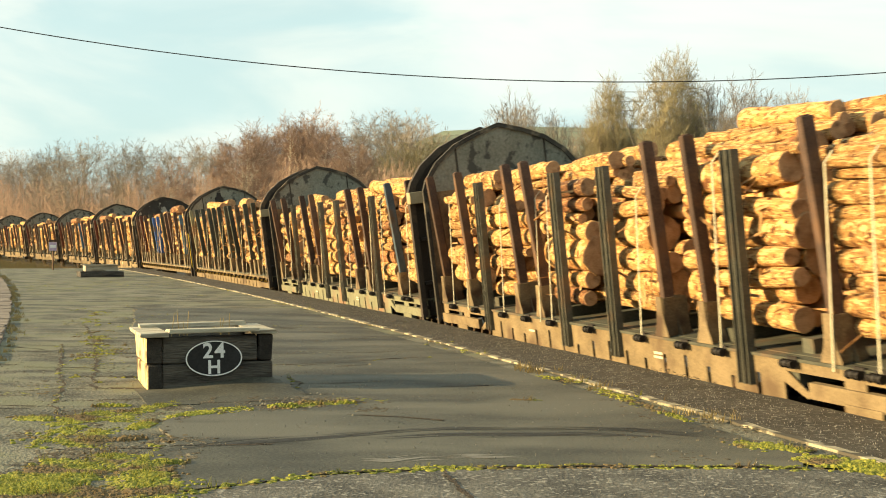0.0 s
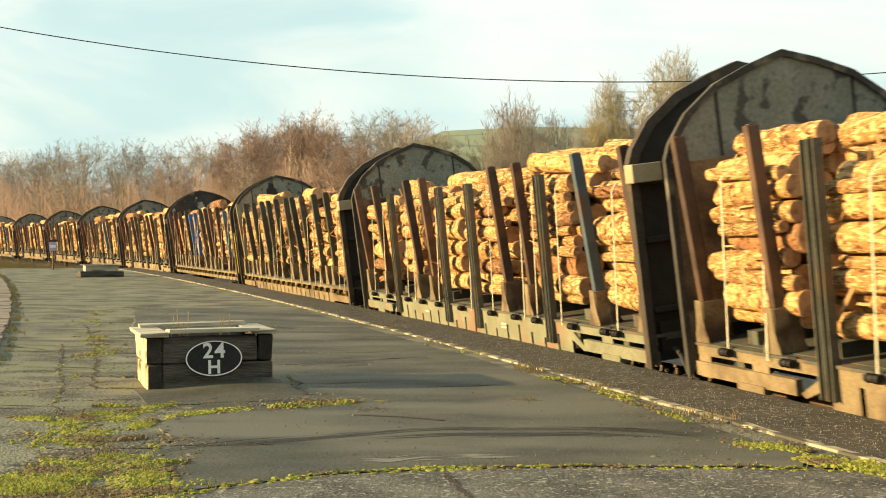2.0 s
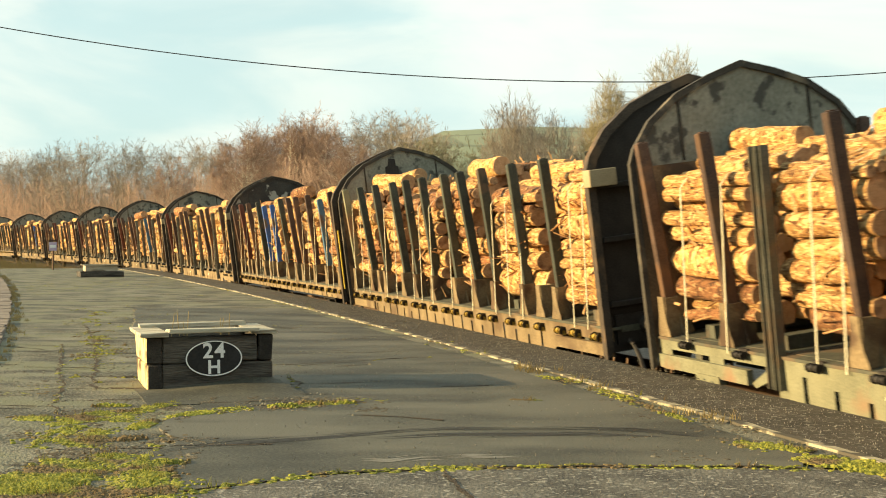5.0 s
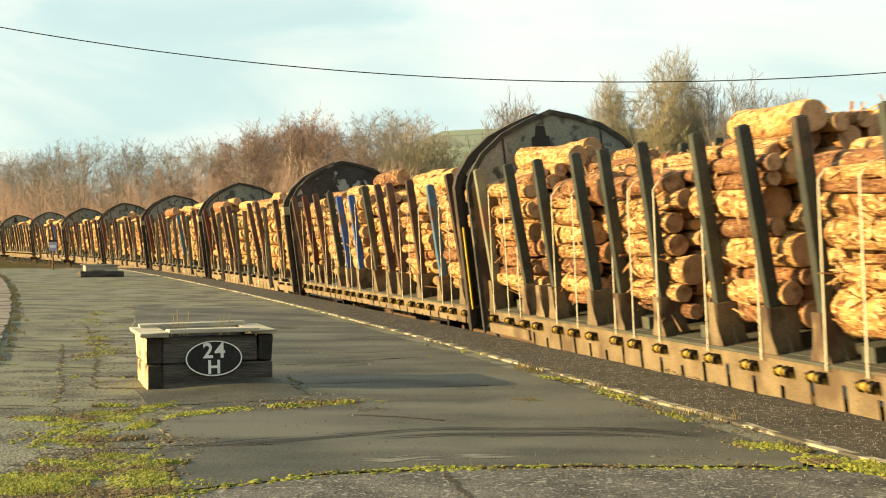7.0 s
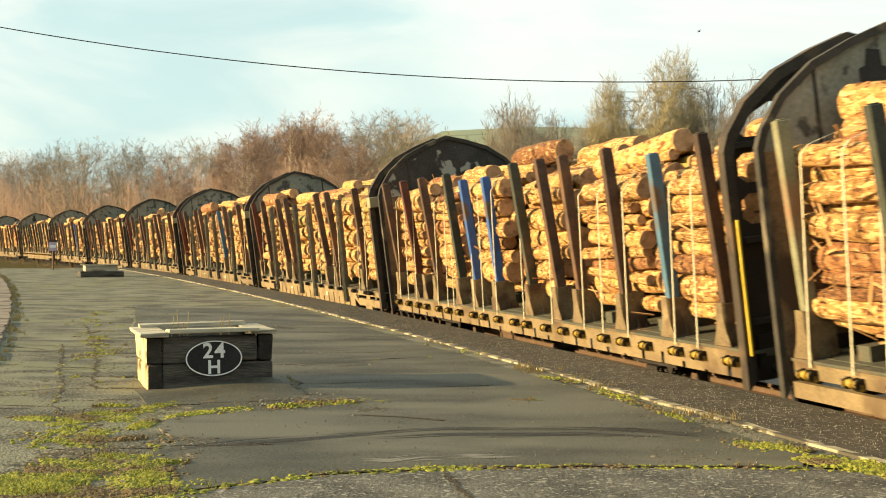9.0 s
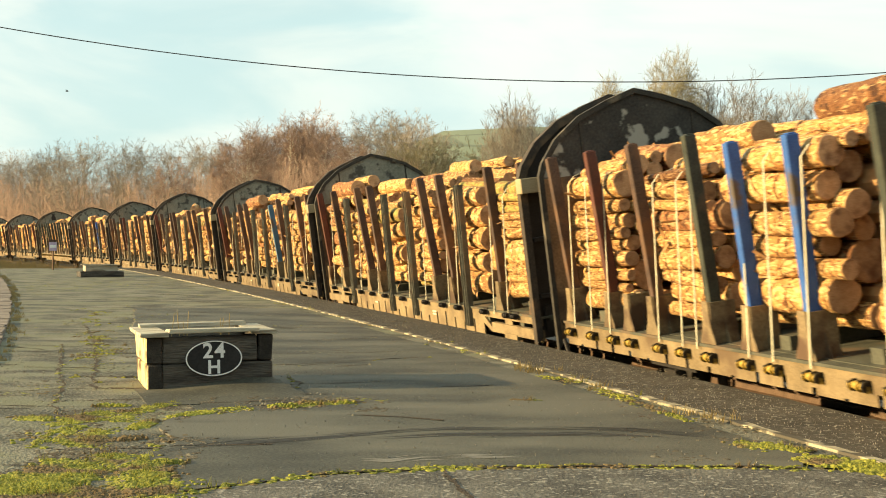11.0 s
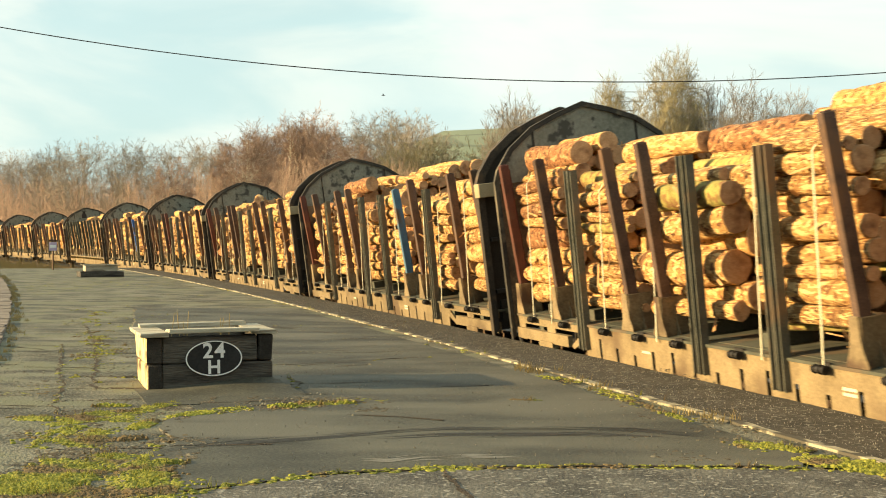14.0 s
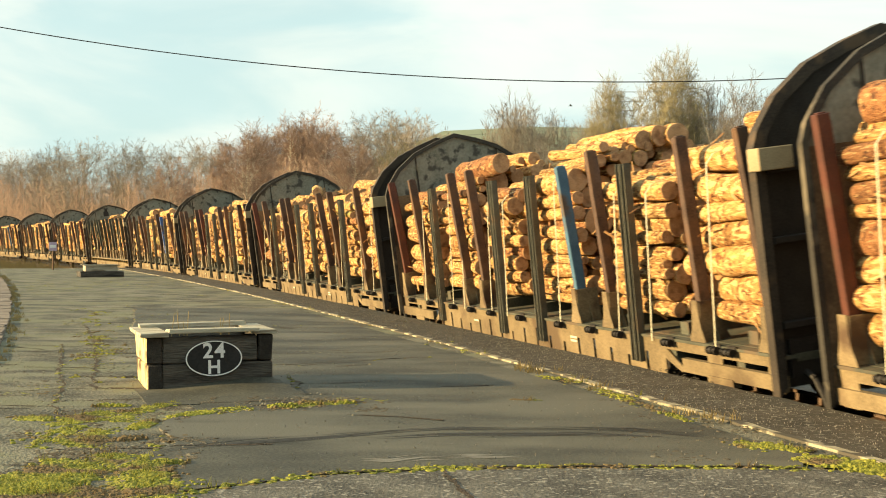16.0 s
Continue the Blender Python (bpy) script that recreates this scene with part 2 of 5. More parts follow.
def field_material():
    """Brown rough grass near the line, hedged green pasture on the far hills with haze mixed into its colour."""
    m = material("far_field", (0.10, 0.075, 0.04), (0.19, 0.15, 0.08), 0.3, 0.95, 0, 0.0, 3.0, world_space=True)
    nt = m.node_tree
    L, N = nt.links.new, nt.nodes.new
    bs = nt.nodes["Principled BSDF"]
    src = bs.inputs["Base Color"].links[0].from_socket
    ge = N("ShaderNodeNewGeometry")
    sep = N("ShaderNodeSeparateXYZ")
    L(ge.outputs["Position"], sep.inputs[0])
    mr = N("ShaderNodeMapRange")
    mr.inputs["From Min"].default_value, mr.inputs["From Max"].default_value = 10.0, 40.0
    L(sep.outputs["Z"], mr.inputs["Value"])
    vo = N("ShaderNodeTexVoronoi")
    vo.inputs["Scale"].default_value = 0.0045
    L(ge.outputs["Position"], vo.inputs["Vector"])
    hue = N("ShaderNodeMix")
    hue.data_type = "RGBA"
    # Pasture greens greyed to paint in distant haze.
    hue.inputs["A"].default_value, hue.inputs["B"].default_value = (0.10, 0.145, 0.085, 1), (0.16, 0.19, 0.135, 1)
    sp = N("ShaderNodeSeparateXYZ")
    L(vo.outputs["Color"], sp.inputs[0])
    L(sp.outputs["X"], hue.inputs["Factor"])
    ed = N("ShaderNodeTexVoronoi")
    ed.feature = "DISTANCE_TO_EDGE"
    ed.inputs["Scale"].default_value = 0.0045
    L(ge.outputs["Position"], ed.inputs["Vector"])
    er = N("ShaderNodeMapRange")
    er.inputs["From Min"].default_value, er.inputs["From Max"].default_value = 0.03, 0.05
    L(ed.outputs["Distance"], er.inputs["Value"])
    hedge = N("ShaderNodeMix")
    hedge.data_type = "RGBA"
    hedge.inputs["A"].default_value = (0.1, 0.12, 0.085, 1)
    L(er.outputs["Result"], hedge.inputs["Factor"])
    L(hue.outputs["Result"], hedge.inputs["B"])
    mx = N("ShaderNodeMix")
    mx.data_type = "RGBA"
    L(mr.outputs["Result"], mx.inputs["Factor"])
    L(src, mx.inputs["A"])
    L(hedge.outputs["Result"], mx.inputs["B"])
    L(mx.outputs["Result"], bs.inputs["Base Color"])
    return m


FIELD_FAR = field_material()
build_ground()
thing("platform", slab_mesh("platform", strip(EDGE_U, 12.0, -14, TOE, 0.0, 0.5, 26, 0.0, 0.006), ASPHALT, 0.8),
      "old patched grey asphalt platform with cracks and moss", "platform", kind="structure")
thing("platform_edge", slab_mesh("platform_edge", strip(EDGE_U - 0.03, LINE_U + 0.02, -14, TOE, 0.016, 0.25, 6, 0.03, 0.006, 4), EDGING, 0.06),
      "gritty dark edge strip of the platform beside the line", "platform edge", kind="structure")
thing("platform_line", slab_mesh("platform_line", strip(LINE_U - 0.03, LINE_U + 0.05, -14, TOE, 0.021, 0.12, 2, 0.035, 0.006, 9), LINEPAINT, 0.02),
      "worn cream safety line painted along the platform", "painted line", kind="structure")
thing("trackbed", slab_mesh("trackbed", strip(-3.6, EDGE_U - 0.02, -40, 330, RAIL_Z - 0.17, 2.0, 8, 0.0, 0.03), BALLAST, 0.3),
      "grey-brown stone ballast under the curved track", "ballast", kind="structure")

thing("verge", slab_mesh("verge", strip(EDGE_U, 9.0, TOE + 0.02, 330, RAIL_Z - 0.2, 2.0, 8, 0.0, 0.05), VERGE, 0.2),
      "dull grey-brown verge of old ballast and dead weeds", "verge", kind="structure")


def build_rails():
    for u, dz in ((0.753, -0.098), (-0.753, 0.098)):
        bm = bmesh.new()
        prof = ((-0.035, 0.0), (0.035, 0.0), (0.035, -0.04), (0.01, -0.05), (0.01, -0.13), (0.07, -0.15), (-0.07, -0.15), (-0.01, -0.13), (-0.01, -0.05), (-0.035, -0.04))
        prev = None
        for i in range(186):
            s = -40 + i * 2.0
            ring = [bm.verts.new(along(s, u + a, RAIL_Z + dz + b)) for a, b in prof]
            if prev:
                for a in range(10):
                    b = (a + 1) % 10
                    bm.faces.new((prev[a], prev[b], ring[b], ring[a]))
            prev = ring
        thing("rail", finish(bm, "rail", RAILSTEEL), "rust-brown steel rail of the curved track", "rail", "running rails", "structure")


build_rails()


# ---------------------------------------------------------------- log wagons
SHARED = {}


def shared(key, make):
    if key not in SHARED:
        SHARED[key] = make()
    return SHARED[key]


ARCH = [(1.42, 0.62), (1.42, 2.82), (1.36, 2.98), (1.15, 3.26), (0.8, 3.52), (0.40, 3.68), (0.0, 3.8)]
OUTLINE = ARCH + [(-a, b) for a, b in ARCH[-2::-1]]


def inset(pts, d):
    """The arch outline drawn in by d."""
    out = []
    for a, b in pts:
        c = Vector((a, b - 2.2))
        q = c - c.normalized() * d * (1.35 if abs(a) > 1.3 and b < 1 else 1.08)
        out.append((q.x, q.y + 2.2))
    return out


def rim_mesh(face):
    """The rolled rim round an end wall: an arched band with depth, face +1 for the front end."""
    bm = bmesh.new()
    inner = inset(OUTLINE, 0.10 if face > 0 else 0.065)
    x0, x1 = (0.0, -0.12) if face > 0 else (0.0, 0.075)
    for i in range(len(OUTLINE) - 1):
        quad = (OUTLINE[i], OUTLINE[i + 1], inner[i + 1], inner[i])
        lo = [bm.verts.new((x0, a, b)) for a, b in quad]
        hi = [bm.verts.new((x1, a, b)) for a, b in quad]
        for f in ((0, 1, 2, 3),):
            bm.faces.new([lo[j] for j in f])
            bm.faces.new([hi[j] for j in reversed(f)])
        for j in (0, 2):
            bm.faces.new((lo[j], lo[j + 1], hi[j + 1], hi[j]))
        if i == 0:
            bm.faces.new((lo[3], lo[0], hi[0], hi[3]))
        if i == len(OUTLINE) - 2:
            bm.faces.new((lo[1], lo[2], hi[2], hi[1]))
    bmesh.ops.remove_doubles(bm, verts=bm.verts, dist=0.001)
    return finish(bm, "rim", RIMFRONT if face > 0 else RIMGREY)


# Rust brown with its albedo raised to imitate light bounced off the logs.
ENDBROWN = material("end_wall_rust_lifted", (0.13, 0.082, 0.045), (0.27, 0.17, 0.092), 2.5, 0.8, 0, 0.3, 40, (0.08, 0.05, 0.03), 1.6, (0.54, 0.62), vary=0.15)
RIMFRONT = material("rim_front_steel", (0.022, 0.017, 0.013), (0.06, 0.045, 0.032), 4, 0.65, 0, 0.3, 50, (0.09, 0.058, 0.034), 3.0, (0.56, 0.66), vary=0.2)
DARKPANEL = material("dark_panel", (0.018, 0.017, 0.015), (0.05, 0.046, 0.04), 3.0, 0.75, 0, 0.3, 30, (0.26, 0.255, 0.22), 2.4, (0.58, 0.62), vary=0.1)
RIMGREY = material("rim_steel", (0.018, 0.016, 0.013), (0.05, 0.044, 0.035), 4, 0.7, 0, 0.3, 50, (0.12, 0.1, 0.07), 3.0, (0.55, 0.65), vary=0.2)


def panel_mesh(name, pts, x0, x1, mt, holes=()):
    """A flat sheet with thickness and openings through it."""
    loops = [pts] + list(holes)
    flat = [[Vector((a, b, 0)) for a, b in lp] for lp in loops]
    tris = geometry.tessellate_polygon(flat)
    pool = [p for lp in loops for p in lp]
    bm = bmesh.new()
    lo = [bm.verts.new((x0, a, b)) for a, b in pool]
    hi = [bm.verts.new((x1, a, b)) for a, b in pool]
    for t in tris:
        bm.faces.new([lo[i] for i in t])
        bm.faces.new([hi[i] for i in reversed(t)])
    base = 0
    for lp in loops:
        for i in range(len(lp)):
            j = (i + 1) % len(lp)
            bm.faces.new((lo[base + i], lo[base + j], hi[base + j], hi[base + i]))
        base += len(lp)
    return finish(bm, name, mt)


def end_wall(parent, face, style):
    """A bulkhead: sheeted panel, rim, ribs; the front one shows its outside, the rear one its inside."""
    x = HALF if face > 0 else -HALF
    inner = inset(OUTLINE, 0.07)
    holes = []
    if style == "holed" and face > 0:
        low_gap = [(0.3, 2.14), (1.16, 2.14), (1.24, 2.2), (1.24, 2.36), (1.16, 2.42), (0.3, 2.42)]
        mid_gap = [(0.3, 2.52), (1.16, 2.52), (1.24, 2.58), (1.24, 2.74), (1.16, 2.8), (0.3, 2.8)]
        high_gap = [(0.3, 2.94), (1.14, 2.94), (1.19, 2.99), (1.04, 3.15), (0.86, 3.24), (0.3, 3.24)]
        holes = [[(sy * a, b) for a, b in gap] for gap in (low_gap, mid_gap, high_gap) for sy in (-1, 1)]
    if face > 0:
        me = shared(("wall", face, style), lambda: panel_mesh("end_wall", inner, 0.0, -0.03, BLACK, holes))
        wall = hang("end_wall", me, parent, "black sheeted end wall with an arched top", pose(x - 0.09, 0, 0))
        hang("rim", shared(("rim", 1), lambda: rim_mesh(1)), wall, m=pose(0.09, 0, 0))
        for z in (1.25, 2.0, 2.62 if style != "holed" else 2.87):
            def rib():
                bm = bmesh.new()
                add_box(bm, 0, 0.09, -1.3, 1.3, -0.03, 0.03)
                return finish(bm, "rib", BLACK, 0.006)
            hang("rib", shared("rib", rib), wall, m=pose(0, 0, z))
        for sy in (-1, 1) if style != "holed" else ():
            def block():
                bm = bmesh.new()
                add_box(bm, 0, 0.2, -0.17, 0.17, -0.1, 0.1)
                return finish(bm, "bracket", WOODCREAM, 0.008)
            hang("bracket", shared("bracket", block), wall, "cream bracket block", pose(0.0, sy * 1.27, 2.72))
        if style == "holed":
            bm = bmesh.new()
            add_box(bm, 0, 0.03, -0.013, 0.013, 0, 1.25)
            part("grab_rail", bm, YELLOW, wall, "yellow grab rail", pose(0.1, -1.37, 0.95), 0.006)
    else:
        cut = 2.78
        up = [(a, max(b, cut)) for a, b in inset(OUTLINE, 0.06)]
        lo_pts = [(1.36, 0.75), (1.36, cut), (-1.36, cut), (-1.36, 0.75)]
        wall = hang("end_wall", shared("lowwall", lambda: panel_mesh("end_wall", lo_pts, 0.0, 0.035, ENDBROWN)), parent,
                    "brown end wall, bare grey above with flaking paint", pose(x, 0, 0))
        if style == "holed":
            hang("panel", shared("darkwall", lambda: panel_mesh("panel", up, 0.002, 0.037, DARKPANEL)), wall, "blackened upper panel with pale flaked patches")
        else:
            hang("panel", shared("upwall", lambda: panel_mesh("panel", up, 0.002, 0.037, GREY)), wall, "weathered grey upper panel")
        hang("rim", shared(("rim", -1), lambda: rim_mesh(-1)), wall)
        for y in (-0.78, 0.78):
            def seam():
                bm = bmesh.new()
                add_box(bm, 0.036, 0.05, -0.015, 0.015, 2.8, 3.5)
                return finish(bm, "seam", RIMGREY)
            hang("seam", shared("seam", seam), wall, m=pose(0, y, 0))
        if style in ("roller",):
            bm = bmesh.new()
            add_prism(bm, [(-0.15, 0.0), (0.15, 0.0), (0.14, 0.24), (0.09, 0.26), (0.08, 0.4), (-0.06, 0.42), (-0.09, 0.27), (-0.15, 0.25)], "x", 0.036, 0.046)
            part("patch", bm, BLACK, wall, "dark rusted patch plate", pose(0, -0.18, 3.16), 0.01)
    return wall


def post_mesh(col, tall):
    """A tapered box-section post with a slit in its upper face."""
    bm = bmesh.new()
    h = 3.03 if tall else 2.9
    z0 = 1.32
    add_box(bm, -0.049, 0.049, 1.178, 1.30, z0, h)
    add_box(bm, -0.034, 0.034, 1.165, 1.179, z0 + 0.1, h - 0.06)
    add_box(bm, -0.04, 0.04, 1.2, 1.275, h, h + 0.012)
    return finish(bm, "post", {"brown": BROWN, "red": RED, "blue": BLUE, "teal": TEAL, "green": GREEN, "dark": GREEN, "sage": SAGE, "slate": SLATE}[col], 0.008)


def pedestal_mesh(mt):
    """A flared pedestal: two gusset plates and a cap that hold the foot of a post."""
    bm = bmesh.new()
    side = [(-0.16, 0.0), (0.16, 0.0), (0.145, 0.05), (0.1, 0.13), (0.072, 0.25), (0.066, 0.42), (-0.066, 0.42), (-0.072, 0.25), (-0.1, 0.13), (-0.145, 0.05)]
    add_prism(bm, side, "y", 1.3, 1.318)
    add_prism(bm, side, "y", 1.14, 1.155)
    for sx in (-1, 1):
        add_box(bm, sx * 0.07 - 0.008, sx * 0.07 + 0.008, 1.02, 1.302, 0.0, 0.41)
    gus = [(1.15, 0.0), (1.15, 0.42), (0.95, 0.0)]
    add_prism(bm, gus, "x", -0.01, 0.01)
    return finish(bm, "pedestal", mt, 0.004)


STAKE = material("stake_steel", (0.05, 0.05, 0.037), (0.115, 0.108, 0.08), 5, 0.6, 0, 0.3, 60, (0.13, 0.09, 0.055), 2.4, (0.56, 0.66), vary=0.15)


def channel_mesh():
    """A twin-channel stake bolted to the outside of the sole bar."""
    bm = bmesh.new()
    prof = [(-0.11, 1.288), (0.11, 1.288)]
    for x in (0.11, 0.027, -0.027, -0.11):
        w = 0.016
        x0 = x if x > 0 else x + w
        prof += [(x0, 1.31), (x0, 1.375), (x0 - w, 1.375), (x0 - w, 1.31)]
    prof = [prof[0], prof[1]] + prof[3:-1]
    add_prism(bm, prof, "z", 0.68, 2.84)
    return finish(bm, "stake", STAKE, 0.0)


def sole_mesh(kind, low):
    """The side sill: a plate with slots cut up into its lower edge, lighter ends with step beams."""
    bm = bmesh.new()
    y0, y1 = 1.296, 1.312
    if kind == "comb":
        a = HALF - 2.45
        add_box(bm, -HALF + 0.05, HALF - 0.05, y0, y1, 0.86, 0.955)
        for e in (-1, 1):
            add_prism(bm, [(e * a, 0.86), (e * (a + 0.05), 0.86), (e * (a + 0.42), 0.68), (e * (a + 0.36), 0.64), (e * a, 0.76)], "y", y0, y1)
            add_box(bm, e * (a + 0.45), e * (HALF - 0.06), 1.28, 1.345, 0.66, 0.8)
            add_box(bm, e * (a + 1.0), e * (a + 1.5), 1.27, 1.36, 0.6, 0.68)
            add_box(bm, e * (HALF - 0.35), e * (HALF - 0.1), y0, y1, 0.64, 0.86)
            add_box(bm, e * (a + 0.95), e * (a + 1.25), y0 + 0.002, y1 + 0.002, 0.78, 0.87)
    else:
        a = HALF - (1.9 if kind == "roller" else 0.1)
        add_box(bm, -HALF + 0.05, HALF - 0.05, y0, y1, 0.82, 0.955)
        if kind == "roller":
            for e in (-1, 1):
                add_box(bm, e * (a + 0.1), e * (HALF - 0.1), 1.28, 1.34, 0.64, 0.78)
                add_prism(bm, [(e * a, 0.82), (e * (a + 0.3), 0.82), (e * (a + 0.12), 0.66), (e * a, 0.6)], "y", y0, y1)
    n = int(2 * a / 0.47)
    for i in range(n):
        xa = -a + 2 * a * i / n
        xb = -a + 2 * a * (i + 1) / n
        hi = 0.86 if kind == "comb" else 0.82
        add_box(bm, xa, xb - 0.07, y0, y1, low, hi)
        add_box(bm, xb - 0.07, xb, y0, y1, (0.8, 0.72, 0.76, 0.83)[i % 4], hi + 0.001)
    return finish(bm, "sole_bar", SOLE)


def deck_mesh():
    bm = bmesh.new()
    add_box(bm, -HALF + 0.02, HALF - 0.02, -1.2, 1.2, 0.92, 0.99)
    for e in (-1, 1):
        add_box(bm, -HALF, HALF, e * 1.2, e * 1.33, 0.957, 0.985)
    for y in (-0.4, 0.4):
        add_box(bm, -HALF + 0.1, HALF - 0.1, y - 0.08, y + 0.08, 0.55, 0.92)
    for i in range(9):
        x = -HALF + 0.9 + i * (BODY - 1.8) / 8
        add_box(bm, x - 0.07, x + 0.07, -1.28, 1.28, 0.72, 0.92)
        add_box(bm, x - 0.09, x + 0.09, -1.12, 1.12, 0.99, 1.12)
    return finish(bm, "deck", DECK)


FOOT = material("pedestal_steel", (0.105, 0.076, 0.041), (0.22, 0.163, 0.09), 4.0, 0.75, 0, 0.35, 45, (0.07, 0.042, 0.024), 2.4, (0.5, 0.62), vary=0.2)
DECK = material("deck_steel", (0.04, 0.042, 0.03), (0.09, 0.09, 0.065), 3, 0.8, 0, 0.3, 40, (0.11, 0.08, 0.05), 2.0)


def ratchet_mesh(mt):
    bm = bmesh.new()
    add_tube(bm, (-0.1, 1.375, 0), (0.1, 1.375, 0), 0.036, 0.036, 10)
    for x in (-0.1, -0.02, 0.088):
        add_tube(bm, (x, 1.375, 0), (x + 0.012, 1.375, 0), 0.052, 0.052, 10)
    add_box(bm, -0.1, 0.1, 1.3, 1.33, 0.02, 0.07)
    add_box(bm, 0.1, 0.16, 1.36, 1.4, -0.03, 0.03)
    return finish(bm, "ratchet", [mt], 0.0)


def wheelset_mesh():
    bm = bmesh.new()
    for sy in (-1, 1):
        add_tube(bm, (0, sy * 0.685, 0), (0, sy * 0.705, 0), 0.49, 0.49, 28)
        add_tube(bm, (0, sy * 0.705, 0), (0, sy * 0.82, 0), 0.46, 0.455, 28)
        add_tube(bm, (0, sy * 0.82, 0), (0, sy * 0.87, 0), 0.14, 0.12, 14)
        for i in range(6):
            a = i * 1.0472
            add_tube(bm, (0.3 * math.cos(a), sy * 0.81, 0.3 * math.sin(a)), (0.3 * math.cos(a), sy * 0.835, 0.3 * math.sin(a)), 0.04, 0.04, 8)
    add_tube(bm, (0, -1.0, 0), (0, 1.0, 0), 0.08, 0.08, 12)
    return finish(bm, "wheelset", RAILSTEEL)


def guard_mesh():
    bm = bmesh.new()
    add_prism(bm, [(-0.3, 0.6), (0.3, 0.6), (0.16, 0.3), (0.16, 0.18), (-0.16, 0.18), (-0.16, 0.3)], "y", 0.98, 1.02)
    add_box(bm, -0.14, 0.14, 0.94, 1.14, 0.34, 0.58)
    for i, z in enumerate((0.62, 0.66, 0.70, 0.74)):
        add_box(bm, -0.55 + i * 0.08, 0.55 - i * 0.08, 1.0, 1.1, z - 0.03, z + 0.004)
    return finish(bm, "axle_guard", BLACK, 0.0)


def buffer_mesh():
    bm = bmesh.new()
    add_tube(bm, (0, 0, 0), (0.22, 0, 0), 0.11, 0.1, 14)
    add_tube(bm, (0.22, 0, 0), (0.40, 0, 0), 0.075, 0.075, 14)
    add_tube(bm, (0.40, 0, 0), (0.425, 0, 0), 0.2, 0.19, 20)
    return finish(bm, "buffer", BLACK)


COMB_POSTS = [0.32, 1.66, 3.88, 4.84, 8.48, 9.33, 11.56, 12.95]
COMB_STAKES = [3.07, 6.02, 7.55, 10.62]
ROLL_POSTS = [0.3, 1.73, 2.93, 4.14, 5.0, 6.0, 7.25, 8.3, 9.1, 10.4, 11.45, 12.88]
BARE_FEET = {"roller": [2.3, 10.87], "holed": [11.05]}
MID_POSTS = [0.62, 1.8, 2.98, 4.26, 4.95, 5.96, 7.34, 8.32, 9.13, 10.42, 11.6, 12.82]
B = "brown"
WAGONS = [
    ("comb", [B, B, B, B, B, B, B, B]),
    ("comb", [B, "slate", B, B, B, B, B, B]),
    ("roller", ["green"] * 11 + ["sage"]),
    ("holed", [B, "teal", B, B, B, "dark", "blue", "blue", "dark", B, "red", B]),
    ("comb", [B, B, B, B, B, B, B, "red"]),
    ("comb", [B, B, B, "teal", B, B, B, "red"]),
    ("comb", [B, B, B, B, B, B, B, "red"]),
    ("comb", [B, B, B, B, "red", B, B, B]),
    ("comb", [B, B, "blue", B, B, B, B, B]),
    ("roller", ["green"] * 12),
    ("comb", [B, "red", B, B, B, B, B, B]),
    ("comb", [B, B, B, B, B, B, B, B]),
    ("comb", [B, B, B, "teal", B, B, B, B]),
    ("holed", [B, B, B, B, B, "dark", "dark", "dark", "dark", B, "red", B]),
    ("comb", [B, B, B, B, B, B, B, B]),
    ("comb", [B, B, "red", B, B, B, B, B]),
]
TURNED = Matrix.Rotation(math.pi, 4, "Z")
LABELS = {"comb": "tan-brown log wagon with comb-slotted sill and brown posts",
          "roller": "log wagon with dark green posts and a row of strap winches",
          "holed": "log wagon with brown, red and blue posts and pierced front wall"}


SLATE = material("slate_steel", (0.035, 0.055, 0.07), (0.065, 0.095, 0.12), 5, 0.6, 0, 0.3, 60, (0.08, 0.06, 0.045), 2.5, (0.56, 0.66))
SAGE = material("sage_steel", (0.115, 0.115, 0.072), (0.21, 0.205, 0.13), 3.0, 0.75, 0, 0.35, 45, (0.2, 0.12, 0.07), 1.3, (0.55, 0.66))


def sage_copy(me):
    me = me.copy()
    me.materials[0] = SAGE
    return me


